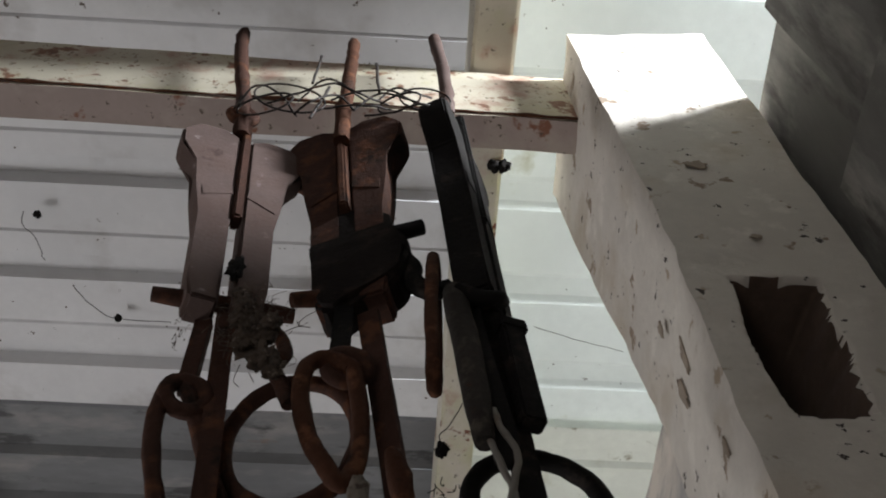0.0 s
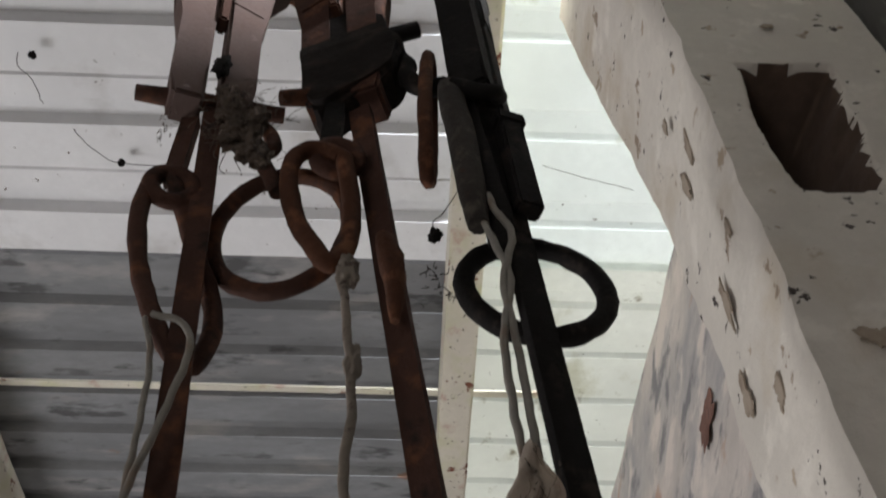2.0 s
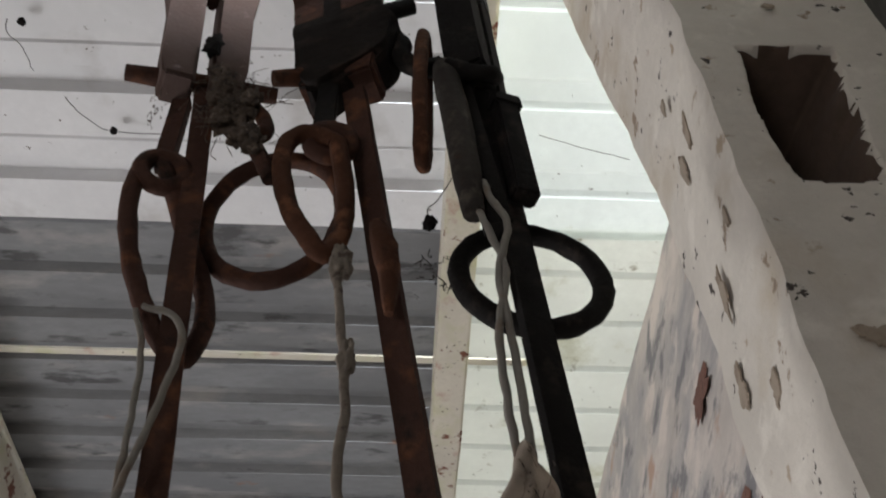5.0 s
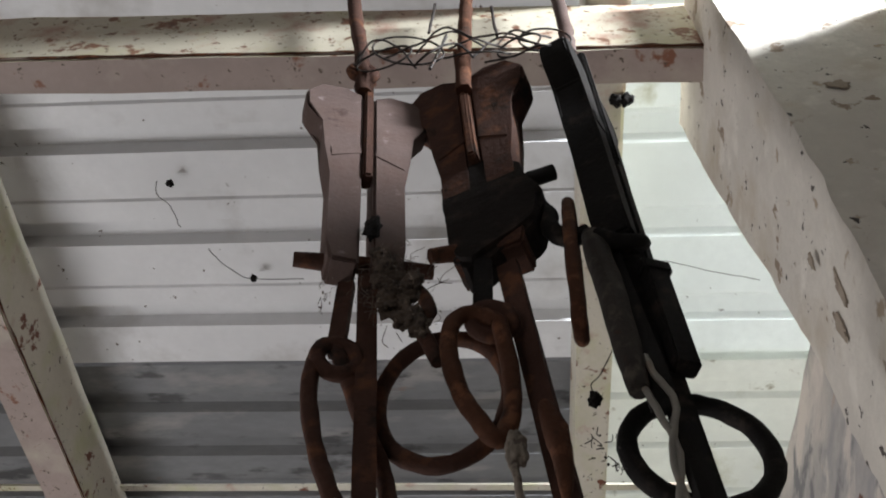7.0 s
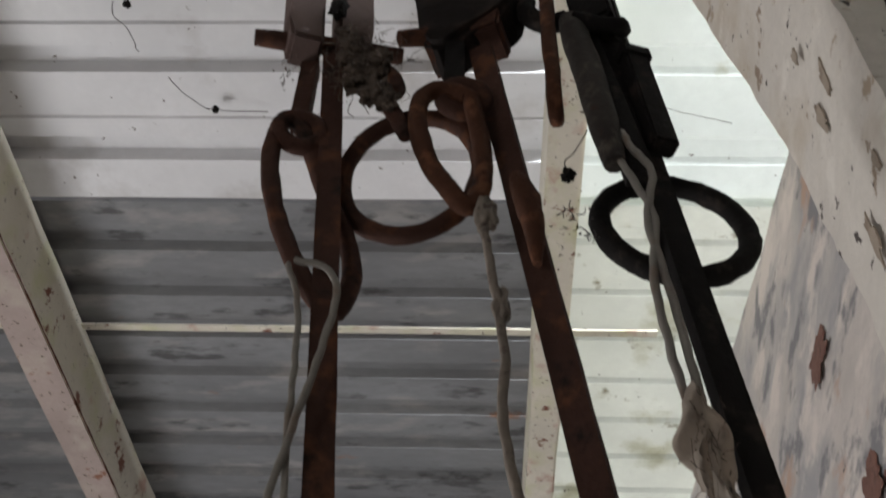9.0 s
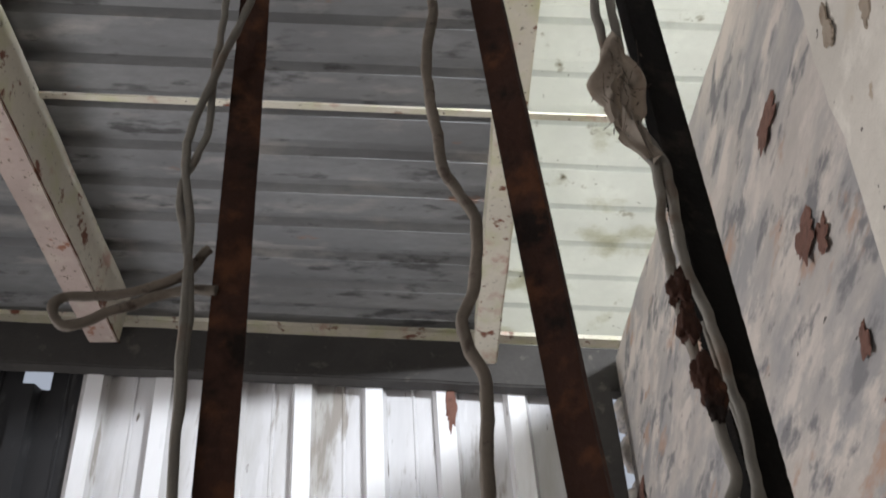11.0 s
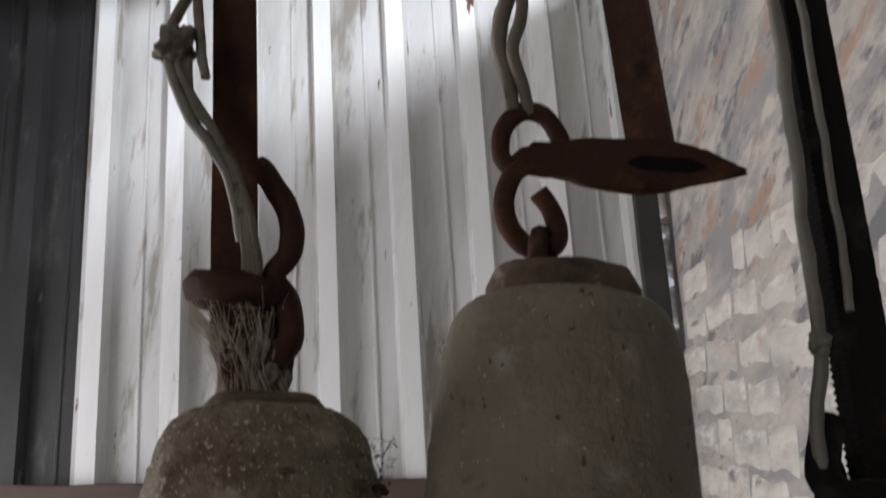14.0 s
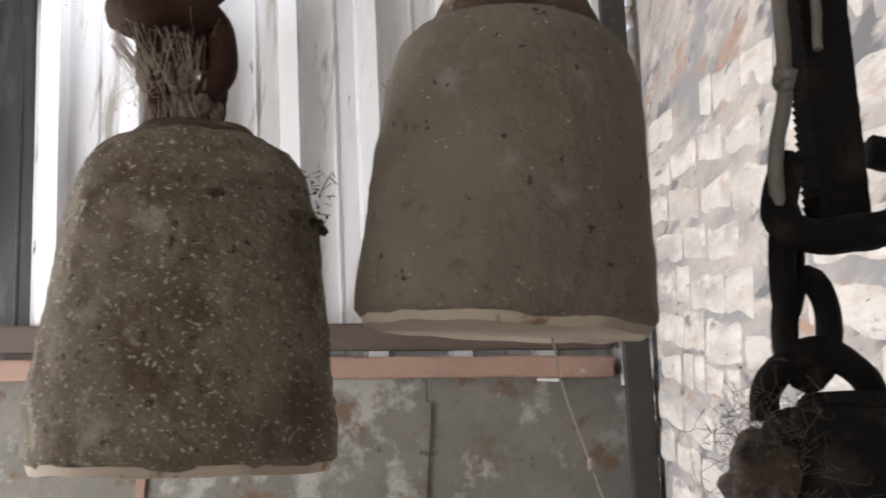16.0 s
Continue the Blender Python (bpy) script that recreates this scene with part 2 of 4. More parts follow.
m_web = material("dusty_cobweb", (0.165, 0.138, 0.112), 0.95, 0.0, [((0.07, 0.05, 0.04), 60, 0.55, 0.08, 5)], 200, 0.4, 0.3)
m_rag = material("pale_cocoon", (0.42, 0.36, 0.30), 0.9, 0.0, [((0.25, 0.18, 0.14), 35, 0.55, 0.12, 6)], 120, 0.5, 0.2)


# ---- mesh helpers ----
def link_mesh(name, verts, faces, mat, parent=None, label="", smooth=False):
    me = bpy.data.meshes.new(name)
    me.from_pydata([tuple(v) for v in verts], [], faces)
    me.materials.append(mat)
    if smooth:
        me.polygons.foreach_set("use_smooth", [True] * len(me.polygons))
    me.update()
    ob = new(name, me)
    if parent:
        ob.parent = parent
    if label:
        ob["label"] = label
    return ob


def part(name, bm, mat, parent, label="", smooth=False, angle=40):
    bmesh.ops.recalc_face_normals(bm, faces=bm.faces)
    me = bpy.data.meshes.new(name)
    if smooth:
        for f in bm.faces:
            f.smooth = True
        for e in bm.edges:
            e.smooth = len(e.link_faces) == 2 and e.calc_face_angle(0) < radians(angle)
    bm.to_mesh(me)
    bm.free()
    me.materials.append(mat)
    ob = new(name, me)
    ob.parent = parent
    if label:
        ob["label"] = label
    return ob


def thing(name, place, label, category, group="", kind=""):
    ob = new(name)
    ob.empty_display_size = 0.05
    ob.location = place
    return tagged(ob, label, category, group, kind)


def smooth_path(pts, steps=6):
    """A Catmull-Rom curve through pts."""
    p = [Vector(q) for q in pts]
    p = [p[0] * 2 - p[1]] + p + [p[-1] * 2 - p[-2]]
    out = []
    for i in range(1, len(p) - 2):
        a, b, c, d = p[i - 1:i + 3]
        for k in range(steps):
            t = k / steps
            out.append(0.5 * (2 * b + (c - a) * t + (2 * a - 5 * b + 4 * c - d) * t * t + (3 * b - a - 3 * c + d) * t ** 3))
    out.append(p[-2])
    return out


def tube(bm, pts, r, seg=8, closed=False, rough=0.0):
    """A round bar along pts; r is one radius or a list of them."""
    pts = [Vector(q) for q in pts]
    n = len(pts)
    rs = r if isinstance(r, (list, tuple)) else [r] * n
    side = None
    rings = []
    for i, q in enumerate(pts):
        if closed:
            d = pts[(i + 1) % n] - pts[i - 1]
        else:
            d = pts[min(i + 1, n - 1)] - pts[max(i - 1, 0)]
        d.normalize()
        if side is None:
            side = d.orthogonal().normalized()
        side = (side - d * side.dot(d)).normalized()
        up = d.cross(side)
        ring = []
        for k in range(seg):
            a = 2 * math.pi * k / seg
            rr = rs[i] * (1 + rough * noise.noise(q * 90 + Vector((k, 0, 0))))
            ring.append(bm.verts.new(q + (side * math.cos(a) + up * math.sin(a)) * rr))
        rings.append(ring)
    for i in range(n if closed else n - 1):
        a, b = rings[i], rings[(i + 1) % n]
        off = 0
        if closed and i == n - 1:
            off = min(range(seg), key=lambda o: (a[0].co - b[o].co).length)
        for k in range(seg):
            bm.faces.new((a[k], a[(k + 1) % seg], b[(k + 1 + off) % seg], b[(k + off) % seg]))
    if not closed:
        bm.faces.new(rings[0][::-1])
        bm.faces.new(rings[-1])
    return bm


def prism(bm, outline, depth, m=None, bevel=0.0):
    """outline: (x, z) points; solid from y = -depth / 2 to depth / 2, then moved by m."""
    m = m or Matrix()
    f = [bm.verts.new(m @ Vector((x, -depth / 2, z))) for x, z in outline]
    b = [bm.verts.new(m @ Vector((x, depth / 2, z))) for x, z in outline]
    n = len(outline)
    fs = [bm.faces.new(f), bm.faces.new(b[::-1])]
    for i in range(n):
        fs.append(bm.faces.new((f[i], b[i], b[(i + 1) % n], f[(i + 1) % n])))
    if bevel:
        edges = list({e for q in fs for e in q.edges})
        bmesh.ops.bevel(bm, geom=edges, offset=bevel, segments=2, affect="EDGES", clamp_overlap=True)
    return bm


def box(bm, lo, hi, bevel=0.0, m=None):
    (x0, y0, z0), (x1, y1, z1) = lo, hi
    move = (m or Matrix()) @ Matrix.Translation((0, (y0 + y1) / 2, 0))
    return prism(bm, [(x0, z0), (x1, z0), (x1, z1), (x0, z1)], y1 - y0, move, bevel)


def lathe(bm, profile, seg=40, wobble=0.0, m=None):
    m = m or Matrix()
    rings = []
    for r, z in profile:
        ring = []
        for k in range(seg):
            a = 2 * math.pi * k / seg
            p = Vector((r * math.cos(a), r * math.sin(a), z))
            p *= 1 + wobble * noise.noise(p * 38) if r > 1e-6 else 1
            p.z = z + wobble * 0.03 * noise.noise(p * 50)
            ring.append(bm.verts.new(m @ p))
        rings.append(ring)
    for a, b in zip(rings, rings[1:]):
        for k in range(seg):
            bm.faces.new((a[k], a[(k + 1) % seg], b[(k + 1) % seg], b[k]))
    bm.faces.new(rings[0][::-1])
    bm.faces.new(rings[-1])
    return bm


def roughen(bm, size, amount, length=0.05):
    """Uneven hand-made surface: cut to pieces of about length and shift them by noise."""
    for _ in range(5):
        long_edges = [e for e in bm.edges if e.calc_length() > length * 1.6]
        if not long_edges:
            break
        bmesh.ops.subdivide_edges(bm, edges=long_edges, cuts=1, use_grid_fill=True)
    bmesh.ops.triangulate(bm, faces=bm.faces)
    for v in bm.verts:
        v.co += noise.noise_vector(v.co * size) * amount + noise.noise_vector(v.co * size * 3.3) * amount * 0.4
    return bm


def ring_path(centre, rx, rz, yaw=0.0, tilt=0.0, n=28, squash=0.0):
    m = Matrix.Translation(centre) @ pose(0, 0, 0, tilt, 0, yaw)
    return [m @ Vector((rx * math.cos(a) * (1 + squash * math.sin(a)), 0, rz * math.sin(a))) for a in (2 * math.pi * k / n for k in range(n))]


def profile_sheet(name, a0, a1, pitch, shape, length0, length1, place, thick, mat, parent, label="", wave=0.003, cuts=14, crest=None):
    """A ribbed sheet: the profile runs along the first axis from a0 to a1, the ribs along the second."""
    k = math.floor(a0 / pitch)
    pts = []
    while k * pitch < a1:
        for u, h in shape:
            s = (k + u) * pitch
            if a0 <= s <= a1:
                pts.append((s, h))
        k += 1
    pts = [(a0, pts[0][1])] + pts + [(a1, pts[-1][1])]
    verts, faces = [], []
    n = len(pts)
    for side in (0, 1):
        for j in range(cuts + 1):
            b = length0 + (length1 - length0) * j / cuts
            for s, h in pts:
                w = wave * noise.noise(Vector((s * 3, b * 2.5, 3.1)))
                verts.append(place @ Vector((s, b, h + w + side * thick)))
    per = n * (cuts + 1)
    for side in (0, 1):
        for j in range(cuts):
            for i in range(n - 1):
                q = [side * per + j * n + i, side * per + j * n + i + 1, side * per + (j + 1) * n + i + 1, side * per + (j + 1) * n + i]
                faces.append(q if side else q[::-1])
    for j in range(cuts):
        for i in (0, n - 1):
            faces.append([j * n + i, (j + 1) * n + i, per + (j + 1) * n + i, per + j * n + i])
    for i in range(n - 1):
        for j in (0, cuts):
            faces.append([j * n + i, j * n + i + 1, per + j * n + i + 1, per + j * n + i])
    ob = link_mesh(name, verts, faces, mat, parent, label)
    if crest:
        # rib crests are painted paler than the pans, for the light they catch
        ob.data.materials.append(crest)
        for k in range(2 * cuts * (n - 1)):
            i = k % (n - 1)
            if min(pts[i][1], pts[i + 1][1]) > 0.03:
                ob.data.polygons[k].material_index = 1
    return ob


# ---- the shed ----
FLOOR_Z, ROOF_Z, BACK_Y, RIGHT_X, LEFT_X, FRONT_Y = 0.0, 4.02, 3.5, 0.545, -2.7, -2.4


def batter(z):
    """The masonry leans outwards at its top."""
    return 0.07 * (3.4 - z)


def wall_top(y):
    return 3.49 + max(0.0, 0.13 * (y - 0.8))


# ground outside and floor inside are one sheet
bm = bmesh.new()
bmesh.ops.create_grid(bm, x_segments=40, y_segments=40, size=60)
for v in bm.verts:
    v.co.z = 0.02 * noise.noise(v.co * 0.4)
ground = part("floor", bm, m_floor, None)
tagged(ground, "bare trodden earth floor running out to the yard", "floor", kind="structure")

# roof: ribs run along x, turned a little against the room
turn = Matrix.Translation((0, 0, ROOF_Z)) @ pose(0, 0, 0, 0, 0, 2.1)
along = turn @ Matrix(((0, 1, 0, 0), (1, 0, 0, 0), (0, 0, 1, 0), (0, 0, 0, 1)))
roof = thing("ceiling", (0, 0, 0), "ribbed metal roof with white, grey and clear sheets", "ceiling", kind="structure")
BOX_RIB = [(0.0, 0.0), (0.10, 0.0), (0.115, 0.008), (0.135, 0.0), (0.35, 0.0), (0.375, 0.042), (0.60, 0.042), (0.625, 0.0), (0.98, 0.0)]
SOFT_RIB = [(0.0, 0.0), (0.33, 0.0), (0.40, 0.014), (0.60, 0.014), (0.67, 0.0)]
WAVE_RIB = [(0.0, 0.0), (0.34, 0.0), (0.42, 0.028), (0.68, 0.028), (0.76, 0.0)]
profile_sheet("sheet", -2.5, 1.86, 0.262, BOX_RIB, -2.9, 0.175, along, 0.002, m_sheet_white, roof, "white painted roof sheet")
profile_sheet("sheet", 1.84, 3.75, 0.175, WAVE_RIB, -2.9, 0.175, along @ Matrix.Translation((0, 0, 0.012)), 0.002, m_sheet_grey, roof, "weathered grey roof sheet")
profile_sheet("sheet", -2.5, 1.88, 0.262, SOFT_RIB, 0.155, 1.25, along @ Matrix.Translation((0, 0, 0.006)), 0.002, m_sheet_clear, roof, "clear greenish roof sheet")
profile_sheet("sheet", 1.85, 3.75, 0.19, SOFT_RIB, 0.155, 1.25, along @ Matrix.Translation((0, 0, 0.016)), 0.002, m_sheet_dirty, roof, "yellowed dirty clear roof sheet")

# pale strips added to paint the lit sheet end and the bright lap
part("lath", roughen(box(bmesh.new(), (-2.7, 3.475, -0.030), (0.75, 3.535, -0.012), 0.0, turn), 8, 0.002, 0.2), m_rafter, roof, "pale strip painting the light on the last roof sheet")
part("lath", roughen(box(bmesh.new(), (-2.7, 2.335, -0.012), (0.5, 2.358, -0.004), 0.0, turn), 8, 0.002, 0.2), m_rafter, roof, "pale strip painting the bright lap of two roof sheets")

# rafters and beams
def timber(name, a, b, width, height, mat, label, category, rough=0.004, length=0.09, under=None, side=-1):
    """A squared timber whose underside runs from a to b."""
    a, b = Vector(a), Vector(b)
    d = (b - a)
    yaw = math.degrees(math.atan2(d.y, d.x))
    bm = box(bmesh.new(), (0, -width / 2, 0), (d.length, width / 2, height), 0.006)
    if rough:
        roughen(bm, 6, rough, length)
    bm.normal_update()
    # downward faces get a darker, pinker colour than the sides
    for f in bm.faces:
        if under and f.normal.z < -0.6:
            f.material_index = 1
    ob = part(name, bm, mat, None, smooth=True)
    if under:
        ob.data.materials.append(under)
        edge = [Vector((d.length * k / 240, side * width / 2, 0.001)) for k in range(241)]
        part("rusty_edge", tube(bmesh.new(), [p + noise.noise_vector(p * 30) * 0.0015 for p in edge], [0.0008 + 0.0042 * max(0.0, 0.35 + noise.noise(Vector((p.x * 16, 2, side)))) for p in edge], 6), m_rust_red, ob, "rust along the lower edge", True, 60)
    ob.matrix_world = Matrix.Translation(a) @ pose(0, 0, 0, 0, -math.degrees(math.asin(d.z / d.length)), yaw)
    return tagged(ob, label, category, kind="structure")


timber("rafter", (-1.335, -2.4, 3.795), (-1.355, 3.36, 3.832), 0.115, 0.2, m_rafter, "cream painted rafter with flaking rusty paint", "rafter", under=m_pink_under)
timber("rafter", (0.275, -2.4, 3.805), (0.045, 3.40, 3.805), 0.085, 0.2, m_rafter, "narrow cream painted rafter with flaking paint", "rafter")
timber("beam", (-2.7, 0.695, 3.6), (0.40, 0.859, 3.6), 0.072, 0.2, m_beam, "cream painted cross beam with rust and flaking paint", "beam", under=m_pink_under, side=-1)
timber("wall_plate", (-2.7, 3.43, 3.79), (0.545, 3.43, 3.705), 0.07, 0.18, m_plate, "dark weathered timber along the wall top", "beam")
bm = roughen(box(bmesh.new(), (0.445, 3.29, 0.0), (0.516, 3.36, 3.70), 0.005), 6, 0.003, 0.12)
for v in bm.verts:
    v.co.x += 0.085 * (3.2 - v.co.z)
tagged(part("corner_post", bm, m_plate, None, smooth=True), "dark upright timber leaning in the corner", "post", kind="structure")

# back wall of upright ribbed sheets on a rail, grey panels below
wall_back = thing("wall_back", (0, BACK_Y, 0), "back wall of upright white ribbed metal sheets", "wall", kind="structure")
# the sheets lean a little out of plumb
up = Matrix(((1, -0.10, 0, 0.34), (0, 0, -1, 0.0), (0, 1, 0, 0), (0, 0, 0, 1)))
WALL_RIB = [(0.0, 0.0), (0.27, 0.0), (0.285, 0.006), (0.31, 0.006), (0.325, 0.0), (0.56, 0.0), (0.62, 0.046), (0.86, 0.046), (0.92, 0.0)]
profile_sheet("sheet", -1.42, 0.488, 0.258, WALL_RIB, 1.78, 3.82, up, -0.002, m_wall_sheet, wall_back, "white painted wall sheet with rust streaks", cuts=24, crest=m_lit_crest)
for x0, x1, z1 in ((-2.75, -1.9, 3.84), (-1.9, -1.805, 3.715), (-1.805, -1.65, 3.84), (-1.65, -1.54, 3.715), (-1.54, -1.41, 3.84)):
    profile_sheet("sheet", x0, x1, 0.258, WALL_RIB, 1.78, z1, up @ Matrix.Translation((0, 0, -0.01)), -0.002, m_wall_dark, wall_back, "dark unpainted wall sheet", cuts=20)
slope = Matrix.Translation((-0.2, 0, 1.885)) @ pose(0, 0, 0, 0, -3.2, 0)
part("rail", roughen(box(bmesh.new(), (-2.55, -0.09, -0.04), (0.74, -0.036, 0.042), 0.006, slope), 6, 0.004, 0.1), m_rail, wall_back, "dark brown timber rail", True)
part("batten", roughen(box(bmesh.new(), (-2.55, -0.095, -0.125), (0.74, -0.036, -0.062), 0.005, slope), 6, 0.004, 0.1), m_batten, wall_back, "pinkish worn batten", True)
for x0, x1 in ((-2.75, -1.955), (-1.95, -0.86), (-0.855, -0.015), (-0.01, 0.645)):
    part("panel", box(bmesh.new(), (x0, -0.034, 0.0), (x1, 0.02, 1.83), 0.004), m_panel, wall_back, "stained grey panel")
    part("strip", box(bmesh.new(), (x1 - 0.014, -0.044, 0.0), (x1 + 0.016, -0.0345, 1.70), 0.003), m_panel if x1 > -0.1 else m_batten, wall_back, "cover strip over a joint")

# whitewashed masonry wall on the open side, with its free top under the eaves
wall_right = thing("wall_right", (0, 0, 0), "rough whitewashed masonry wall with a free top", "wall", kind="structure")
bm = bmesh.new()
ys = [0.9, 1.35, 1.9, 2.5, 3.1, 3.37]
outline = [(0.9, 0.0), (3.37, 0.0)] + [(y, wall_top(y)) for y in reversed(ys)]
prism(bm, outline, 0.2, Matrix.Translation((RIGHT_X + 0.1, 0, 0)) @ pose(0, 0, 0, 0, 0, 90))
roughen(bm, 5, 0.004, 0.06)
for v in bm.verts:
    v.co.x += batter(v.co.z)
part("masonry", bm, m_masonry, wall_right, "rough whitewashed face", True, 60)
rng = random.Random(31)
z = 1.2
while z < 3.6:
    # lumps of mortar that half fill the gap in the corner
    h = rng.uniform(0.05, 0.16)
    bm = bmesh.new()
    bmesh.ops.create_icosphere(bm, subdivisions=3, radius=1)
    for v in bm.verts:
        v.co *= 1 + 0.3 * noise.noise(v.co * 1.7 + Vector((z * 7, 0, 0)))
        v.co = Vector((RIGHT_X + 0.045 + batter(z) + v.co.x * 0.074, 3.43 + v.co.y * 0.06, z + h / 2 + v.co.z * h * 0.58))
    part("mortar", bm, m_masonry, wall_right, "rough lump of mortar in the corner", True, 80)
    z += h + (rng.uniform(0.02, 0.05) if rng.random() < 0.6 else 0.0)
part("render", roughen(box(bmesh.new(), (RIGHT_X + 0.005, -2.4, 0.0), (RIGHT_X + 0.2, 0.58, 3.5)), 5, 0.008, 0.12), m_grey_render, wall_right, "grey weathered cement face", True, 60)
part("render", roughen(box(bmesh.new(), (RIGHT_X - 0.03, -2.4, 0.0), (RIGHT_X + 0.002, 0.66, 3.02), 0.01), 5, 0.008, 0.07), m_grey_render, wall_right, "proud lower course of grey cement", True, 60)
part("render", roughen(box(bmesh.new(), (RIGHT_X + 0.03, 0.585, 0.0), (RIGHT_X + 0.2, 0.9, 3.5)), 5, 0.006, 0.12), m_grey_render, wall_right, "grey weathered cement face", True, 60)

# plastered pier with a broken-out socket
pier = thing("pier", (0.42, 0.8, 0), "whitewashed plaster pier with a broken socket", "pier", kind="structure")


def pier_edge(z):
    return 0.324 - 0.05 * max(0, z - 3.0), 0.895 + 0.135 * max(0, (z - 2.55))


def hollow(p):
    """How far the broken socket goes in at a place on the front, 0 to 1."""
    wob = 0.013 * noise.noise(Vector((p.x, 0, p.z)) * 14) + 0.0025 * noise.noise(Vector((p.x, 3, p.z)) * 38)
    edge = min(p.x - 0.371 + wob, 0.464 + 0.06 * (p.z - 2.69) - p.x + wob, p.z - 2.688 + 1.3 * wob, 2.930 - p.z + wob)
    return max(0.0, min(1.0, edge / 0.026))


def pier_mesh():
    """Four faces in a grid, with the socket let into the front."""
    bm = bmesh.new()
    zs = [0.1 * k for k in range(24)] + [2.4 + 0.02 * k for k in range(11)] + [2.612 + 0.004 * k for k in range(97)] + [3.01] + [3.048 + 0.05 * k for k in range(15)] + [3.785]
    us = [k / 96 for k in range(97)]
    grid = {}
    for j, z in enumerate(zs):
        xl, yb = pier_edge(z)
        for i, u in enumerate(us):
            x = xl + (0.545 - xl) * u
            grid["f", i, j] = Vector((x, 0.722, z))
        for i in range(7):
            grid["l", i, j] = Vector((xl, 0.722 + (yb - 0.722) * i / 6, z))
            grid["r", i, j] = Vector((0.545, 0.722 + (yb - 0.722) * i / 6, z))
        for i, u in enumerate(us):
            grid["b", i, j] = Vector((xl + (0.545 - xl) * u, yb, z))
    made = {}

    def vert(p):
        key = tuple(round(c, 4) for c in p)
        if key not in made:
            q = p + Vector((0, 0.13 * hollow(p) if p.y < 0.7221 else 0, 0)) + noise.noise_vector(p * 6) * 0.005 + noise.noise_vector(p * 24) * 0.003 - Vector((0.42, 0.8, 0))
            made[key] = bm.verts.new(q)
        return made[key]

    for j in range(len(zs) - 1):
        for face, n in (("f", 96), ("l", 6), ("r", 6), ("b", 96)):
            for i in range(n):
                mid = (grid[face, i, j] + grid[face, i + 1, j + 1]) / 2
                f = bm.faces.new([vert(grid[face, i, j]), vert(grid[face, i + 1, j]), vert(grid[face, i + 1, j + 1]), vert(grid[face, i, j + 1])])
                # faces in the socket take the mortar colour with the shade painted in
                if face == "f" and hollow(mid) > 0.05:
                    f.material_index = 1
    j = len(zs) - 1
    rim = [vert(grid["f", i, j]) for i in range(97)] + [vert(grid["r", i, j]) for i in range(1, 7)] + [vert(grid["b", i, j]) for i in range(95, -1, -1)] + [vert(grid["l", i, j]) for i in range(5, 0, -1)]
    bm.faces.new(rim)
    return bm


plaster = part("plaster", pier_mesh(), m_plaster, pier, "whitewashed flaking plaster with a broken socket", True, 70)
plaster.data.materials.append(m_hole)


def scuff(parent, name, place, normal, size, mat, label, seed):
    """A thin bare patch where the whitewash has come away."""
    bm = bmesh.new()
    bmesh.ops.create_circle(bm, cap_ends=True, segments=72, radius=1)
    q = Vector((0, 0, 1)).rotation_difference(Vector(normal)).to_matrix().to_4x4()
    for v in bm.verts:
        a = math.atan2(v.co.y, v.co.x)
        k = 1 + 0.75 * noise.noise(Vector((math.cos(a) * 1.2, math.sin(a) * 1.2, seed))) + 0.36 * noise.noise(Vector((math.cos(a) * 4, math.sin(a) * 4, seed + 5)))
        v.co = Vector((v.co.x * k, v.co.y * k, 0))
    g = bmesh.ops.extrude_face_region(bm, geom=list(bm.faces))
    for v in g["geom"]:
        if isinstance(v, bmesh.types.BMVert):
            v.co = Vector((v.co.x * 0.9, v.co.y * 0.9, 1))
    m = q @ Matrix.Diagonal((size[0], size[1], 0.0016, 1))
    for v in bm.verts:
        v.co = m @ v.co
    ob = part(name, bm, mat, parent, label)
    ob.location = Vector(place) - parent.location
    return ob


for k, (pl, n, sz) in enumerate((((0.318, 0.828, 2.975), (-1, 0, 0), (0.022, 0.007)), ((0.321, 0.835, 2.862), (-1, 0, 0), (0.035, 0.010)), ((0.321, 0.795, 2.868), (-1, 0, 0), (0.040, 0.010)),
                                  ((0.321, 0.835, 2.66), (-1, 0, 0), (0.045, 0.010)), ((0.321, 0.86, 2.56), (-1, 0, 0), (0.035, 0.012)), ((0.321, 0.795, 2.50), (-1, 0, 0), (0.022, 0.010)), ((0.321, 0.775, 2.70), (-1, 0, 0), (0.018, 0.006)),
                                  ((0.375, 0.720, 2.487), (0, -1, 0), (0.020, 0.014)), ((0.412, 0.720, 2.50), (0, -1, 0), (0.018, 0.012)), ((0.43, 0.720, 3.02), (0, -1, 0), (0.012, 0.007)), ((0.40, 0.720, 3.22), (0, -1, 0), (0.022, 0.012)))):
    scuff(pier, "bare_patch", pl, n, (sz[0] * 0.72, sz[1] * 0.85), m_scuff, "bare patch in the whitewash", k * 2.3)
scuff(wall_back, "rust_patch", (-0.073, BACK_Y - 0.0475, 3.665), (0, -1, 0), (0.02, 0.085), m_bare_brick, "rust streak below the wall top", 91)
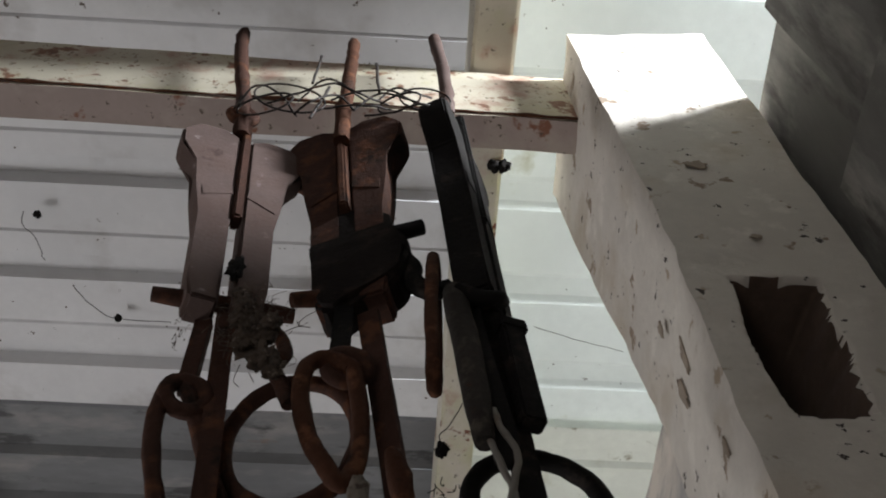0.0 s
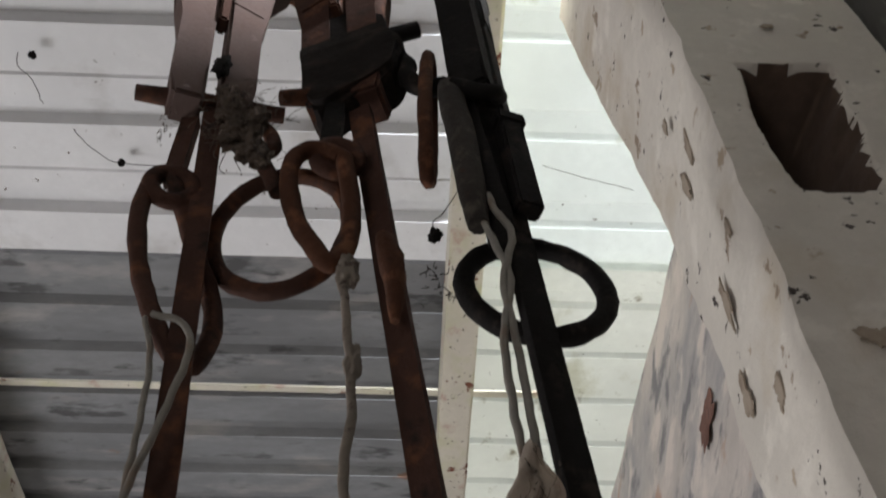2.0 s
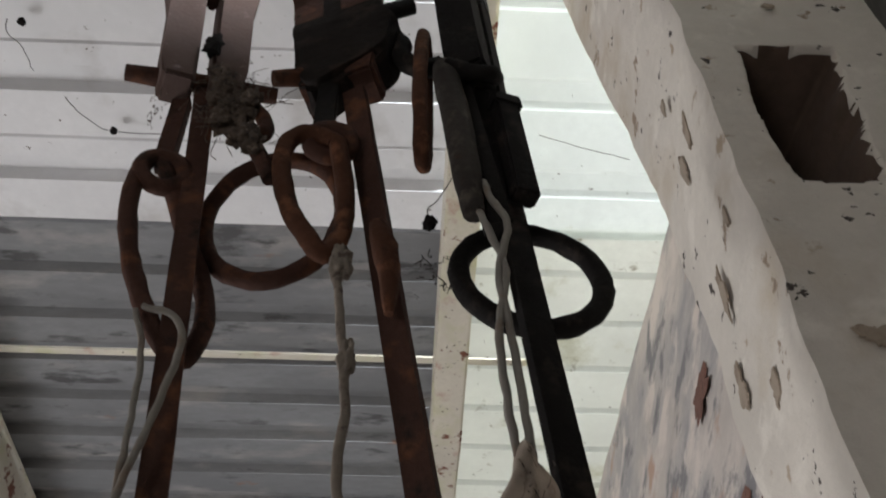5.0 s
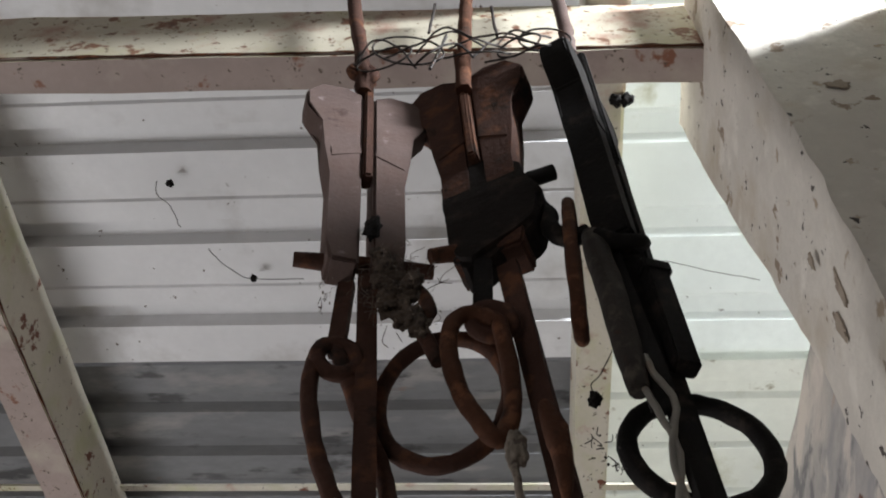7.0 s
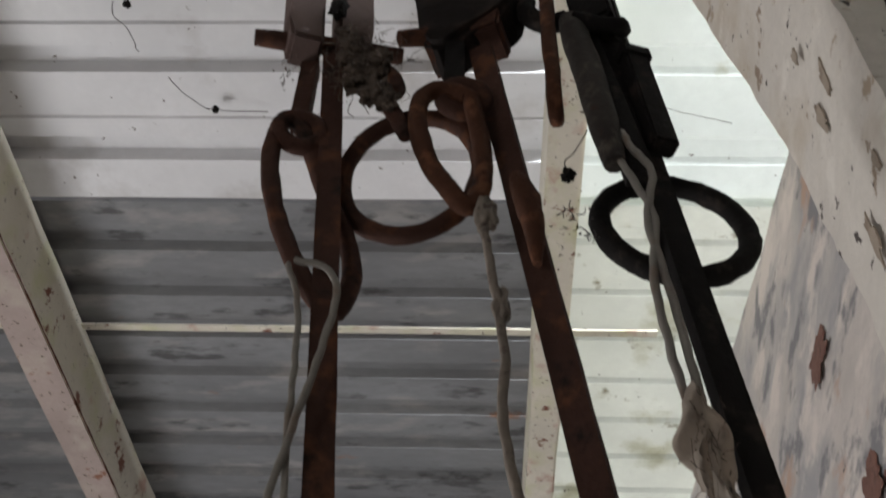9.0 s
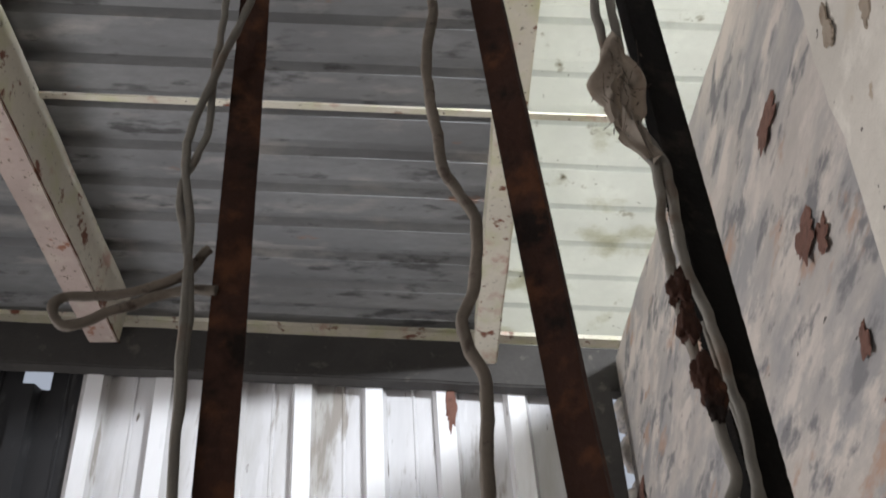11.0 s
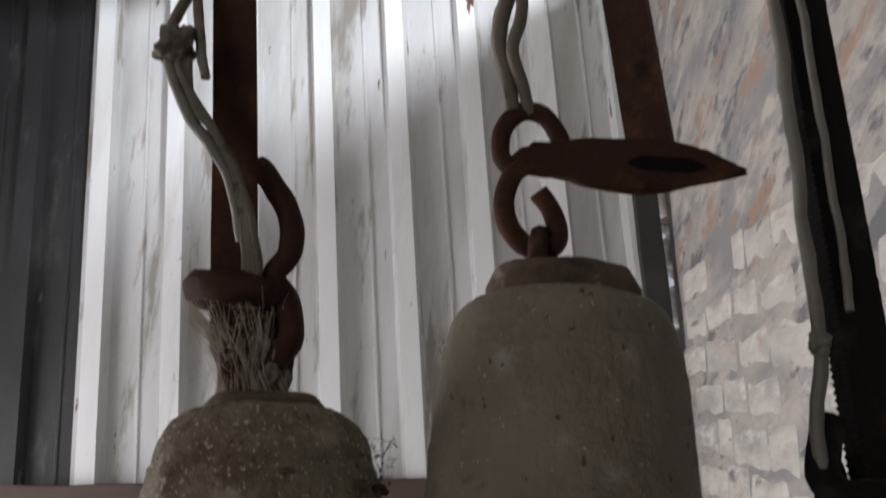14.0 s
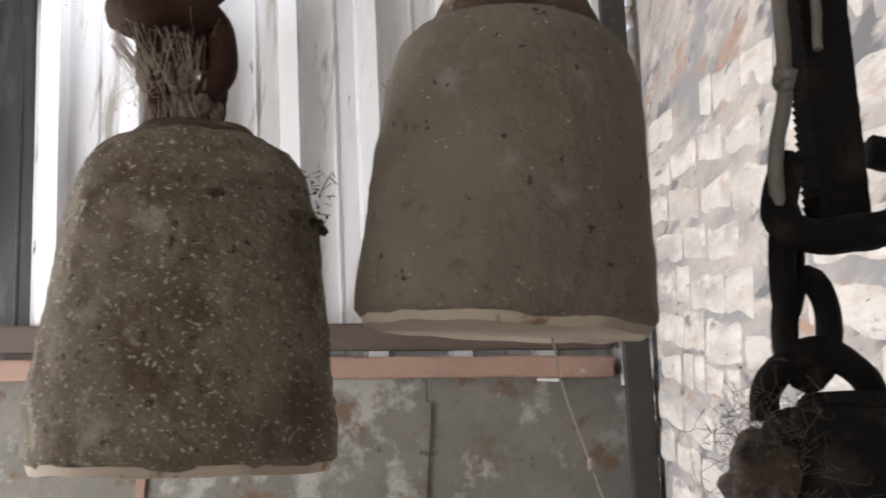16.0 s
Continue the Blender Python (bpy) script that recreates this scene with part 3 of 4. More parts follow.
for k, (y, z, a, c) in enumerate(((1.62, 2.955, 0.040, 0.034), (1.56, 2.905, 0.028, 0.022), (1.62, 3.235, 0.026, 0.045), (3.30, 3.27, 0.045, 0.05), (1.54, 2.69, 0.022, 0.014), (1.30, 2.78, 0.025, 0.03), (1.9, 2.45, 0.02, 0.012))):
    scuff(wall_right, "bare_patch", (RIGHT_X - 0.004 + batter(z), y, z), (-1, 0, 0.07), (a * 1.3, c * 1.4), m_bare_brick, "bare red-brown patch in the whitewash", 40 + k * 1.7)

# plain unseen walls added to close the place, with assumed doorways
wall_left = thing("wall_left", (LEFT_X, 0, 0), "plain whitewashed wall added out of view, with an assumed doorway", "wall", kind="structure")
for lo, hi in (((-0.1, -2.4, 0), (0.1, 1.5, 3.95)), ((-0.1, 2.9, 0), (0.1, 3.6, 3.95)), ((-0.1, 1.5, 2.35), (0.1, 2.9, 3.95))):
    part("masonry", box(bmesh.new(), lo, hi), m_masonry, wall_left)
wall_front = thing("wall_front", (0, FRONT_Y, 0), "plain whitewashed wall added out of view, with an assumed doorway", "wall", kind="structure")
for lo, hi in (((-2.8, -0.2, 0), (-2.65, 0.0, 3.95)), ((-1.35, -0.2, 0), (0.74, 0.0, 3.95)), ((-2.65, -0.2, 2.1), (-1.35, 0.0, 3.95))):
    part("masonry", box(bmesh.new(), lo, hi), m_masonry, wall_front)


# ---- steelyards ----
def cheek_outline(side, top, bottom, flare):
    """Half of a shield-shaped head: straight at the middle, flared at the upper corner."""
    h = top - bottom
    pts = [(0.007, bottom), (0.040, bottom), (0.044, bottom + 0.04), (0.046, bottom + 0.42 * h), (0.055, bottom + 0.58 * h), (0.057, bottom + 0.74 * h),
           (flare, bottom + 0.84 * h), (flare + 0.002, bottom + 0.93 * h), (flare - 0.018, top), (0.030, top + 0.004), (0.007, top - 0.012)]
    return [(side * x * 1.08, z) for x, z in pts]


def steelyard_head(thing_ob, local, height, cheek_mat, strap_mat, depth, pin_a, pin_b, strap_side, bevel=0.004):
    """Two cheeks, the strap between them and the cross pin from pin_a to pin_b; the cheeks end below local z 0."""
    for side in (-1, 1):
        bm = prism(bmesh.new(), cheek_outline(side, height, -0.015, 0.084), depth, local, bevel)
        cheek = part("cheek", bm, cheek_mat, thing_ob, "thick shield-shaped iron cheek", True, 30)
        fold = prism(bmesh.new(), [(side * x, z) for x, z in ((0.009, 0.555 * height), (0.05, 0.50 * height), (0.052, 0.56 * height), (0.012, 0.63 * height))], 0.004, local @ Matrix.Translation((0, -depth / 2 + 0.0006, 0)), 0.0012)
        part("ridge", fold, cheek_mat, cheek, "raised ridge across the cheek", True)
    bm = box(bmesh.new(), (-0.0065, -depth / 2 - strap_side, 0.42 * height), (0.0065, 0.0, height + 0.07), 0.003, local)
    part("strap", bm, strap_mat, thing_ob, "narrow iron hanging strap", True)
    a, b = Vector(pin_a), Vector(pin_b)
    bm = tube(bmesh.new(), [a.lerp(b, k / 5) for k in range(6)], [0.0092, 0.0105, 0.0112, 0.0112, 0.0105, 0.0095], 10, rough=0.22)
    part("pin", bm, strap_mat, thing_ob, "round cross pin", True, 50)


def flat_bar(thing_ob, name, a, b, width, thick, mat, label, teeth=0, yaw=0.0, side=-1):
    """A flat bar from a to b, with notches along one edge where it is a weighing beam."""
    a, b = Vector(a), Vector(b)
    axis = (a - b).normalized()
    length = (a - b).length
    out = []
    n = max(teeth, 24)
    for k in range(n + 1):
        z = length * k / n
        jag = 0.0006 * noise.noise(Vector((k * 0.7, width * 50, 0)))
        if teeth:
            out += [(side * (width / 2), z), (side * (width / 2 - 0.0018), min(length, z + 0.35 * length / n))]
        else:
            out.append((side * (width / 2 + jag), z))
    far = [(-side * (width / 2 + 0.0008 * noise.noise(Vector((k * 0.9, 5, 2)))), length * k / n) for k in range(n, -1, -1)]
    q = Vector((0, 0, 1)).rotation_difference(axis).to_matrix().to_4x4()
    bm = prism(bmesh.new(), out + far, thick, Matrix.Translation(b) @ q @ pose(0, 0, 0, 0, 0, yaw))
    return part(name, bm, mat, thing_ob, label, True, 30)


def bar_ring(thing_ob, name, path, r, mat, label, closed=True):
    return part(name, tube(bmesh.new(), path, r, 10, closed, 0.18), mat, thing_ob, label, True, 60)


def wire(thing_ob, name, pts, r, mat, label, steps=7, jitter=0.0015):
    path = [p + noise.noise_vector(p * 60) * jitter for p in smooth_path(pts, steps)]
    return part(name, tube(bmesh.new(), path, r, 7, rough=0.25), mat, thing_ob, label, True, 70)


def lean(pin, top, yaw):
    """Local frame at the pin with z towards top, turned by yaw about it."""
    axis = (Vector(top) - Vector(pin)).normalized()
    return Matrix.Translation(pin) @ Vector((0, 0, 1)).rotation_difference(axis).to_matrix().to_4x4() @ pose(0, 0, 0, 0, 0, yaw)


# the one with the dusty pinkish head
sl = thing("steelyard", (0, 0, 0), "rusty steelyard with a dusty pinkish flared head on a beam", "steelyard", "steelyards on the beam")
loc = lean((-0.211, 0.768, 2.915), (-0.259, 0.766, 3.385), 21)
steelyard_head(sl, loc, 0.432, m_rust_pale, m_rust, 0.042, (-0.290, 0.750, 2.919), (-0.131, 0.790, 2.934), 0.004)
hook = wire(sl, "hook", [(-0.256, 0.745, 3.34), (-0.262, 0.735, 3.40), (-0.272, 0.732, 3.47), (-0.288, 0.732, 3.55), (-0.312, 0.732, 3.70), (-0.32, 0.732, 3.775)], 0.0125, m_rust, "round iron hook", 6, 0.002)
bar_ring(hook, "eye", ring_path((-0.262, 0.738, 3.40), 0.018, 0.018, 20, 0, 20), 0.009, m_rust, "iron eye")
flat_bar(sl, "weighing_beam", (-0.205, 0.772, 2.915), (-0.092, 0.80, 1.762), 0.0225, 0.010, m_rust, "flat rusty weighing beam", 0, 10)
shank = flat_bar(sl, "shank", (-0.229, 0.778, 2.905), (-0.224, 0.775, 2.775), 0.018, 0.015, m_rust, "short dark shank")
bar_ring(shank, "eye", ring_path((-0.219, 0.768, 2.758), 0.021, 0.019, 20, 10, 20), 0.009, m_rust, "iron eye")
bar_ring(sl, "link", smooth_path([(-0.222, 0.765, 2.774), (-0.237, 0.765, 2.774), (-0.243, 0.768, 2.732), (-0.237, 0.770, 2.687), (-0.222, 0.772, 2.632), (-0.202, 0.776, 2.583), (-0.178, 0.785, 2.540), (-0.160, 0.796, 2.535), (-0.152, 0.800, 2.580), (-0.164, 0.800, 2.635), (-0.190, 0.794, 2.695), (-0.209, 0.778, 2.748)], 4)[:-1], 0.009, m_rust, "long teardrop iron link")
bar_ring(sl, "hook", smooth_path([(-0.158, 0.772, 2.895), (-0.133, 0.766, 2.852), (-0.127, 0.764, 2.823), (-0.137, 0.764, 2.807), (-0.123, 0.764, 2.770), (-0.112, 0.765, 2.744)], 5), 0.0085, m_rust, "bent iron hook", False)

# the middle one, turned the other way, with shade painted on its lower head
sm = thing("steelyard", (0, 0, 0), "dark rusty steelyard with shade painted on its lower head, on a beam", "steelyard", "steelyards on the beam")
loc = lean((-0.058, 0.785, 2.945), (-0.103, 0.775, 3.41), -17)
steelyard_head(sm, loc, 0.455, m_rust, m_rust_red, 0.05, (-0.133, 0.768, 2.936), (-0.030, 0.790, 2.985), 0.016)
wire(sm, "hook", [(-0.103, 0.735, 3.31), (-0.106, 0.732, 3.40), (-0.107, 0.732, 3.50), (-0.109, 0.732, 3.62), (-0.112, 0.732, 3.73)], 0.0118, m_rust_red, "round iron hook", 6, 0.002)
# dark slab over the lower cheeks paints in the shade on the head
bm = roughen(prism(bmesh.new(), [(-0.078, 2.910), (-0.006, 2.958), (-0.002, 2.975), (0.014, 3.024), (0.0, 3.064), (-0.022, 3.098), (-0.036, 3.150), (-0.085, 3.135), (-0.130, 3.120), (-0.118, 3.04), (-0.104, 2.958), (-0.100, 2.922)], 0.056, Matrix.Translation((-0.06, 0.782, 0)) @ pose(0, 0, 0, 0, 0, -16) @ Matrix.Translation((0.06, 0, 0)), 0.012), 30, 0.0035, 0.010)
part("fulcrum_block", bm, m_head_shade, sm, "dark slab painting shade on the lower half of the head", True, 50)
part("pin", tube(bmesh.new(), [(-0.050, 0.785, 3.105), (-0.012, 0.778, 3.116), (0.020, 0.775, 3.128)], 0.0108, 10, rough=0.15), m_black, sm, "round pin", True, 50)
bar_ring(sm, "hook", smooth_path([(-0.008, 0.766, 3.035), (0.008, 0.762, 3.005), (0.010, 0.762, 2.972), (0.023, 0.764, 2.955), (0.036, 0.768, 2.958), (0.050, 0.775, 2.978)], 5), 0.0115, m_black, "black iron hook", False)
beam = flat_bar(sm, "weighing_beam", (-0.042, 0.775, 2.92), (0.1235, 0.86, 1.872), 0.0250, 0.011, m_rust, "flat red-brown weighing beam", 0, -25)
bar_ring(beam, "boss", smooth_path([(-0.008, 0.776, 2.69), (0.002, 0.776, 2.65), (0.007, 0.777, 2.61), (0.008, 0.778, 2.57)], 4), [0.006, 0.009, 0.011, 0.012, 0.0125, 0.012, 0.011, 0.010, 0.009, 0.008, 0.007, 0.006, 0.004], m_rust_red, "thickened boss on the beam", False)
shank = flat_bar(sm, "shank", (-0.071, 0.775, 2.965), (-0.069, 0.772, 2.820), 0.021, 0.017, m_black, "short dark shank")
bar_ring(shank, "eye", ring_path((-0.058, 0.765, 2.805), 0.021, 0.017, 10, 20, 20), 0.0098, m_rust, "iron eye")
bar_ring(sm, "ring", ring_path((-0.109, 0.795, 2.722), 0.068, 0.086, -6, 4, 36), 0.009, m_rust, "large plain iron ring")
bar_ring(sm, "link", smooth_path([(-0.050, 0.758, 2.795), (-0.077, 0.754, 2.806), (-0.097, 0.754, 2.795), (-0.102, 0.755, 2.758), (-0.090, 0.758, 2.697), (-0.070, 0.762, 2.656), (-0.052, 0.766, 2.634), (-0.040, 0.772, 2.663), (-0.038, 0.774, 2.710), (-0.043, 0.768, 2.765)], 5)[:-1], 0.0095, m_rust_red, "D-shaped iron link")

# the black one, turned edge-on
sr = thing("steelyard", (0, 0, 0), "blackened iron steelyard with a notched beam, hung edge-on", "steelyard", "steelyards on the beam")
loc = lean((0.096, 0.79, 2.955), (0.056, 0.775, 3.49), 66)
steelyard_head(sr, loc, 0.452, m_black, m_black, 0.044, (0.090, 0.775, 2.955), (0.120, 0.815, 2.955), 0.006)
wire(sr, "hook", [(0.056, 0.735, 3.42), (0.054, 0.732, 3.50), (0.05, 0.732, 3.60), (0.043, 0.732, 3.68), (0.035, 0.732, 3.76)], 0.0118, m_rust_pale, "round grey iron hook", 6, 0.002)
flat_bar(sr, "weighing_beam", (0.099, 0.79, 2.95), (0.2105, 0.80, 1.70), 0.027, 0.012, m_black, "notched black weighing beam", 340, 18)
flat_bar(sr, "shank", (0.072, 0.775, 2.93), (0.106, 0.775, 2.68), 0.026, 0.017, m_black, "dark flat shank")
bm = roughen(tube(bmesh.new(), [(0.056, 0.762, 2.955), (0.060, 0.762, 2.925), (0.070, 0.764, 2.842), (0.077, 0.764, 2.755), (0.083, 0.766, 2.690)], [0.012, 0.0160, 0.0165, 0.0150, 0.011], 10), 40, 0.0015, 0.02)
part("rod", bm, m_dusty_black, sr, "short rod wrapped in dark dusty webs", True, 60)
at = lean((0.1275, 0.785, 2.828), (0.1215, 0.785, 2.908), 20)
bm = box(bmesh.new(), (-0.0135, -0.011, -0.090), (0.0145, 0.011, 0.08), 0.003, at)
box(bm, (-0.017, -0.014, 0.068), (0.018, 0.012, 0.088), 0.003, at)
part("latch_plate", bm, m_black, sr, "short black plate with a lip", True)
bar_ring(sr, "ring", ring_path((0.137, 0.818, 2.660), 0.0685, 0.079, 6, -8, 36), 0.0105, m_black, "large black iron ring")
bar_ring(sr, "clasp", smooth_path([(0.062, 0.755, 2.945), (0.085, 0.752, 2.925), (0.108, 0.756, 2.93), (0.115, 0.775, 2.95)], 5), 0.0095, m_black, "bent iron clasp", False)
bar_ring(sr, "link", ring_path((0.034, 0.775, 2.914), 0.030, 0.128, 84, 0, 28, -0.1), 0.0082, m_rust_red, "long oval orange link")
bar_ring(sr, "shackle", smooth_path([(0.186, 0.79, 1.725), (0.180, 0.785, 1.70), (0.192, 0.782, 1.69), (0.212, 0.78, 1.692), (0.234, 0.785, 1.70), (0.248, 0.795, 1.715), (0.244, 0.805, 1.732), (0.227, 0.805, 1.735)], 5), 0.0078, m_black, "bent black shackle", False)


# ---- counterweights ----
def bell_profile(r, h, shoulder, neck, rise, ledge):
    """Outline of a bell-shaped weight from its base upwards."""
    pts = [(r - 0.004, 0.0), (r, 0.003), (r * 0.995, 0.012)]
    for k in range(1, 9):
        t = k / 8
        pts.append((r + (shoulder - r) * t, 0.012 + (h - 0.012) * t))
    pts.append((shoulder * 0.985, h + 0.002))
    pts.append((shoulder * (ledge + 0.02), h + 0.004))
    for k in range(0, 7):
        a = math.pi / 2 * k / 6
        pts.append((neck + (shoulder * ledge - neck) * math.cos(a), h + 0.0045 + (rise - 0.0045) * math.sin(a)))
    return pts


def counterweight(place, tilt, label, mat, base_mat, r, h, shoulder, neck, rise, cap, wobble, ledge, grit):
    ob = thing("counterweight", place, label, "counterweight", "hanging counterweights")
    m = pose(0, 0, 0, *tilt)
    prof = bell_profile(r, h, shoulder, neck, rise, ledge)
    part("bell", roughen(roughen(lathe(bmesh.new(), prof, 56, wobble, m), 55, grit, 0.0045), 260, grit * 0.8, 0.0045), mat, ob, "", True, 60)
    part("underside", lathe(bmesh.new(), [(r * 0.4, -0.0035), (r * 0.93, -0.003), (r * 0.96, 0.001)], 48, 0.05, m), base_mat, ob, "rough underside, on the cement weights painted pale like bounced light", True, 60)
    z = h + rise
    part("cap", lathe(bmesh.new(), [(neck, z - 0.004), (neck * 1.02, z + cap * 0.4), (neck * 0.9, z + cap), (neck * 0.4, z + cap * 1.1)], 32, 0.05, m), mat if mat == m_black else m_crust, ob, "dark crusted top", True, 50)
    return ob, z + cap


wl, top = counterweight((-0.066, 0.80, 1.583), (0, -3, 0), "brown-grey cement bell weight with gritty dusty skin", m_cement, m_underside_lit, 0.0645, 0.106, 0.0535, 0.028, 0.032, 0.006, 0.03, 0.955, 0.0016)
wr, top2 = counterweight((0.066, 0.80, 1.648), (2, 0, 0), "smooth grey cement bell weight, underside painted pale as if lit from below", m_cement_fine, m_underside_lit, 0.0650, 0.102, 0.0565, 0.037, 0.027, 0.014, 0.02, 0.965, 0.0008)
wd, top3 = counterweight((0.223, 0.80, 1.515), (0, 0, 0), "black iron bell weight on a short chain", m_black, m_black, 0.056, 0.085, 0.049, 0.030, 0.02, 0.006, 0.03, 0.96, 0.0008)

# hanger of the brown weight: eye, rusty collar and strap
part("eye", tube(bmesh.new(), ring_path((-0.012, -0.004, 0.162), 0.013, 0.020, 30, 0, 20), 0.0055, 8, True, 0.2), m_rust, wl, "rusty eye", True, 60)
part("collar", roughen(lathe(bmesh.new(), [(0.018, 0.0), (0.0245, 0.004), (0.026, 0.009), (0.022, 0.014), (0.011, 0.017)], 24, 0.12, Matrix.Translation((-0.024, -0.006, 0.186)) @ pose(0, 0, 0, 4, 0, 0)), 60, 0.0035, 0.006), m_rust, wl, "thick rusty collar", True, 50)
part("strap", tube(bmesh.new(), smooth_path([(-0.022, -0.002, 0.262), (-0.012, -0.006, 0.250), (-0.003, -0.006, 0.234), (-0.001, -0.006, 0.216), (-0.008, -0.006, 0.203), (0.000, -0.006, 0.190), (0.003, -0.006, 0.174), (-0.004, -0.004, 0.160), (-0.012, 0, 0.148)], 5), 0.0062, 8, False, 0.2), m_rust, wl, "bent rusty strap", True, 60)

# links and pointed plate of the grey weight
part("link", tube(bmesh.new(), smooth_path([(-0.012, -0.004, 0.186), (-0.006, -0.002, 0.178), (-0.002, 0.0, 0.166), (-0.006, 0.0, 0.158), (-0.018, 0.0, 0.159), (-0.026, -0.002, 0.168), (-0.029, -0.003, 0.182), (-0.024, -0.004, 0.196), (-0.012, -0.002, 0.204)], 6), 0.0052, 10, False, 0.15), m_rust, wr, "open rusty hook", True, 60)
part("eye", tube(bmesh.new(), ring_path((-0.010, 0.004, 0.154), 0.012, 0.012, 80, 0, 20), 0.0048, 8, True, 0.2), m_rust, wr, "rusty eye in the crown", True, 60)
part("ring", tube(bmesh.new(), smooth_path([(-0.024, 0.0, 0.197), (-0.031, -0.002, 0.207), (-0.030, -0.004, 0.220), (-0.022, -0.005, 0.229), (-0.010, -0.004, 0.228), (-0.001, 0.0, 0.217), (0.002, 0.0, 0.205)], 6), 0.0048, 10, False, 0.15), m_rust, wr, "rusty ring", True, 60)
prof = [(-0.018, 0.0), (-0.010, 0.008), (0.012, 0.011), (0.060, 0.014), (0.078, 0.012), (0.107, 0.000), (0.082, -0.008), (0.050, -0.014), (0.03, -0.014), (0.010, -0.009), (-0.012, -0.007)]
flat = Matrix.Translation((-0.009, 0.0, 0.2045)) @ pose(0, 0, 0, 16, 0, 6)
part("pointed_plate", roughen(prism(bmesh.new(), prof, 0.013, flat, 0.003), 60, 0.0016, 0.008), m_rust, wr, "flat pointed rusty plate", True, 40)
# black piece laid on the plate stands for the shade inside its slot
part("slot", prism(bmesh.new(), [(0.040, 0.001), (0.048, 0.005), (0.074, 0.005), (0.082, 0.001), (0.074, -0.002), (0.048, -0.002)], 0.003, flat @ Matrix.Translation((0, -0.0075, 0)), 0.001), m_black, wr, "black inset painting the shade in the slot of the plate", True, 40)

# chain of the black weight
for k, (x, z, yaw) in enumerate(((-0.035, 0.168, 60), (-0.027, 0.138, 5))):
    part("link", tube(bmesh.new(), ring_path((x, 0, z), 0.010, 0.022, yaw, 0, 20), 0.0058, 10, True, 0.1), m_black, wd, "black chain link", True, 60)
part("bow", tube(bmesh.new(), smooth_path([(-0.045, 0, 0.098), (-0.044, 0, 0.113), (-0.032, -0.002, 0.126), (-0.018, 0, 0.128), (-0.003, 0, 0.118), (0.004, 0, 0.10)], 6), 0.0065, 10, False, 0.1), m_black, wd, "black iron bow", True, 60)


# ---- wires, webs and rags ----
def web(thing_ob, name, centre, size, count, mat, label, seed=1, thick=0.0007, sag=0.3):
    """A tangle of dusty threads with crumbs caught in it."""
    rng = random.Random(seed)
    bm = bmesh.new()
    c = Vector(centre)
    for _ in range(count):
        a = c + Vector([rng.gauss(0, s) for s in size])
        b = a + Vector([rng.gauss(0, s * 0.55) for s in size])
        m = (a + b) / 2 + Vector((rng.gauss(0, size[0] * 0.3), rng.gauss(0, size[1] * 0.3), -sag * size[2] * rng.random()))
        tube(bm, smooth_path([a, m, b], 3), thick * rng.uniform(0.6, 1.6), 4)
    for _ in range(count // 2):
        a = c + Vector([rng.gauss(0, s * 0.8) for s in size])
        r = thick * rng.uniform(2, 5)
        m = Matrix.Translation(a) @ pose(0, 0, 0, rng.uniform(0, 180), rng.uniform(0, 180), 0) @ Matrix.Diagonal((r, r * 0.6, r * 1.5, 1))
        bmesh.ops.create_icosphere(bm, subdivisions=1, radius=1, matrix=m)
    return tagged(part(name, bm, mat, thing_ob, label), kind="stuff")


def lump(thing_ob, name, centre, size, mat, label, seed=0, amount=0.25):
    bm = bmesh.new()
    bmesh.ops.create_icosphere(bm, subdivisions=4, radius=1)
    for v in bm.verts:
        d = v.co.copy()
        v.co *= 1 + amount * noise.noise(d * 1.6 + Vector((seed, 0, 0))) + amount * 0.6 * noise.noise(d * 4 + Vector((0, seed, 0)))
        v.co = Vector(centre) + Vector((v.co.x * size[0], v.co.y * size[1], v.co.z * size[2]))
    return part(name, bm, mat, thing_ob, label, True, 80)


# doubled wire hanging from the pale steelyard's link down to its weight
hw = thing("hanging_wire", (0, 0, 0), "pale doubled wire twisted down from an iron link", "wire", "hanging wires")
wire(hw, "strand", [(-0.192, 0.76, 2.56), (-0.165, 0.757, 2.545), (-0.152, 0.757, 2.51), (-0.160, 0.757, 2.433), (-0.168, 0.758, 2.38), (-0.178, 0.765, 2.31), (-0.164, 0.77, 2.24), (-0.148, 0.772, 2.13), (-0.132, 0.775, 2.02), (-0.124, 0.775, 1.95), (-0.133, 0.77, 1.900), (-0.118, 0.765, 1.860), (-0.098, 0.768, 1.835), (-0.088, 0.782, 1.800)], 0.0030, m_wire, "pale grey strand")
wire(hw, "strand", [(-0.200, 0.765, 2.56), (-0.186, 0.765, 2.52), (-0.178, 0.765, 2.456), (-0.173, 0.765, 2.379), (-0.168, 0.768, 2.32), (-0.176, 0.77, 2.27), (-0.156, 0.772, 2.20), (-0.144, 0.775, 2.10), (-0.130, 0.778, 2.0), (-0.122, 0.775, 1.92), (-0.112, 0.77, 1.88)], 0.0027, m_wire, "pale grey strand")
wire(hw, "loop", [(-0.150, 0.778, 2.232), (-0.170, 0.785, 2.212), (-0.204, 0.79, 2.203), (-0.236, 0.79, 2.200), (-0.244, 0.79, 2.190), (-0.232, 0.792, 2.180), (-0.204, 0.79, 2.192), (-0.172, 0.788, 2.204), (-0.142, 0.782, 2.202)], 0.0034, m_web, "dusty side loop")
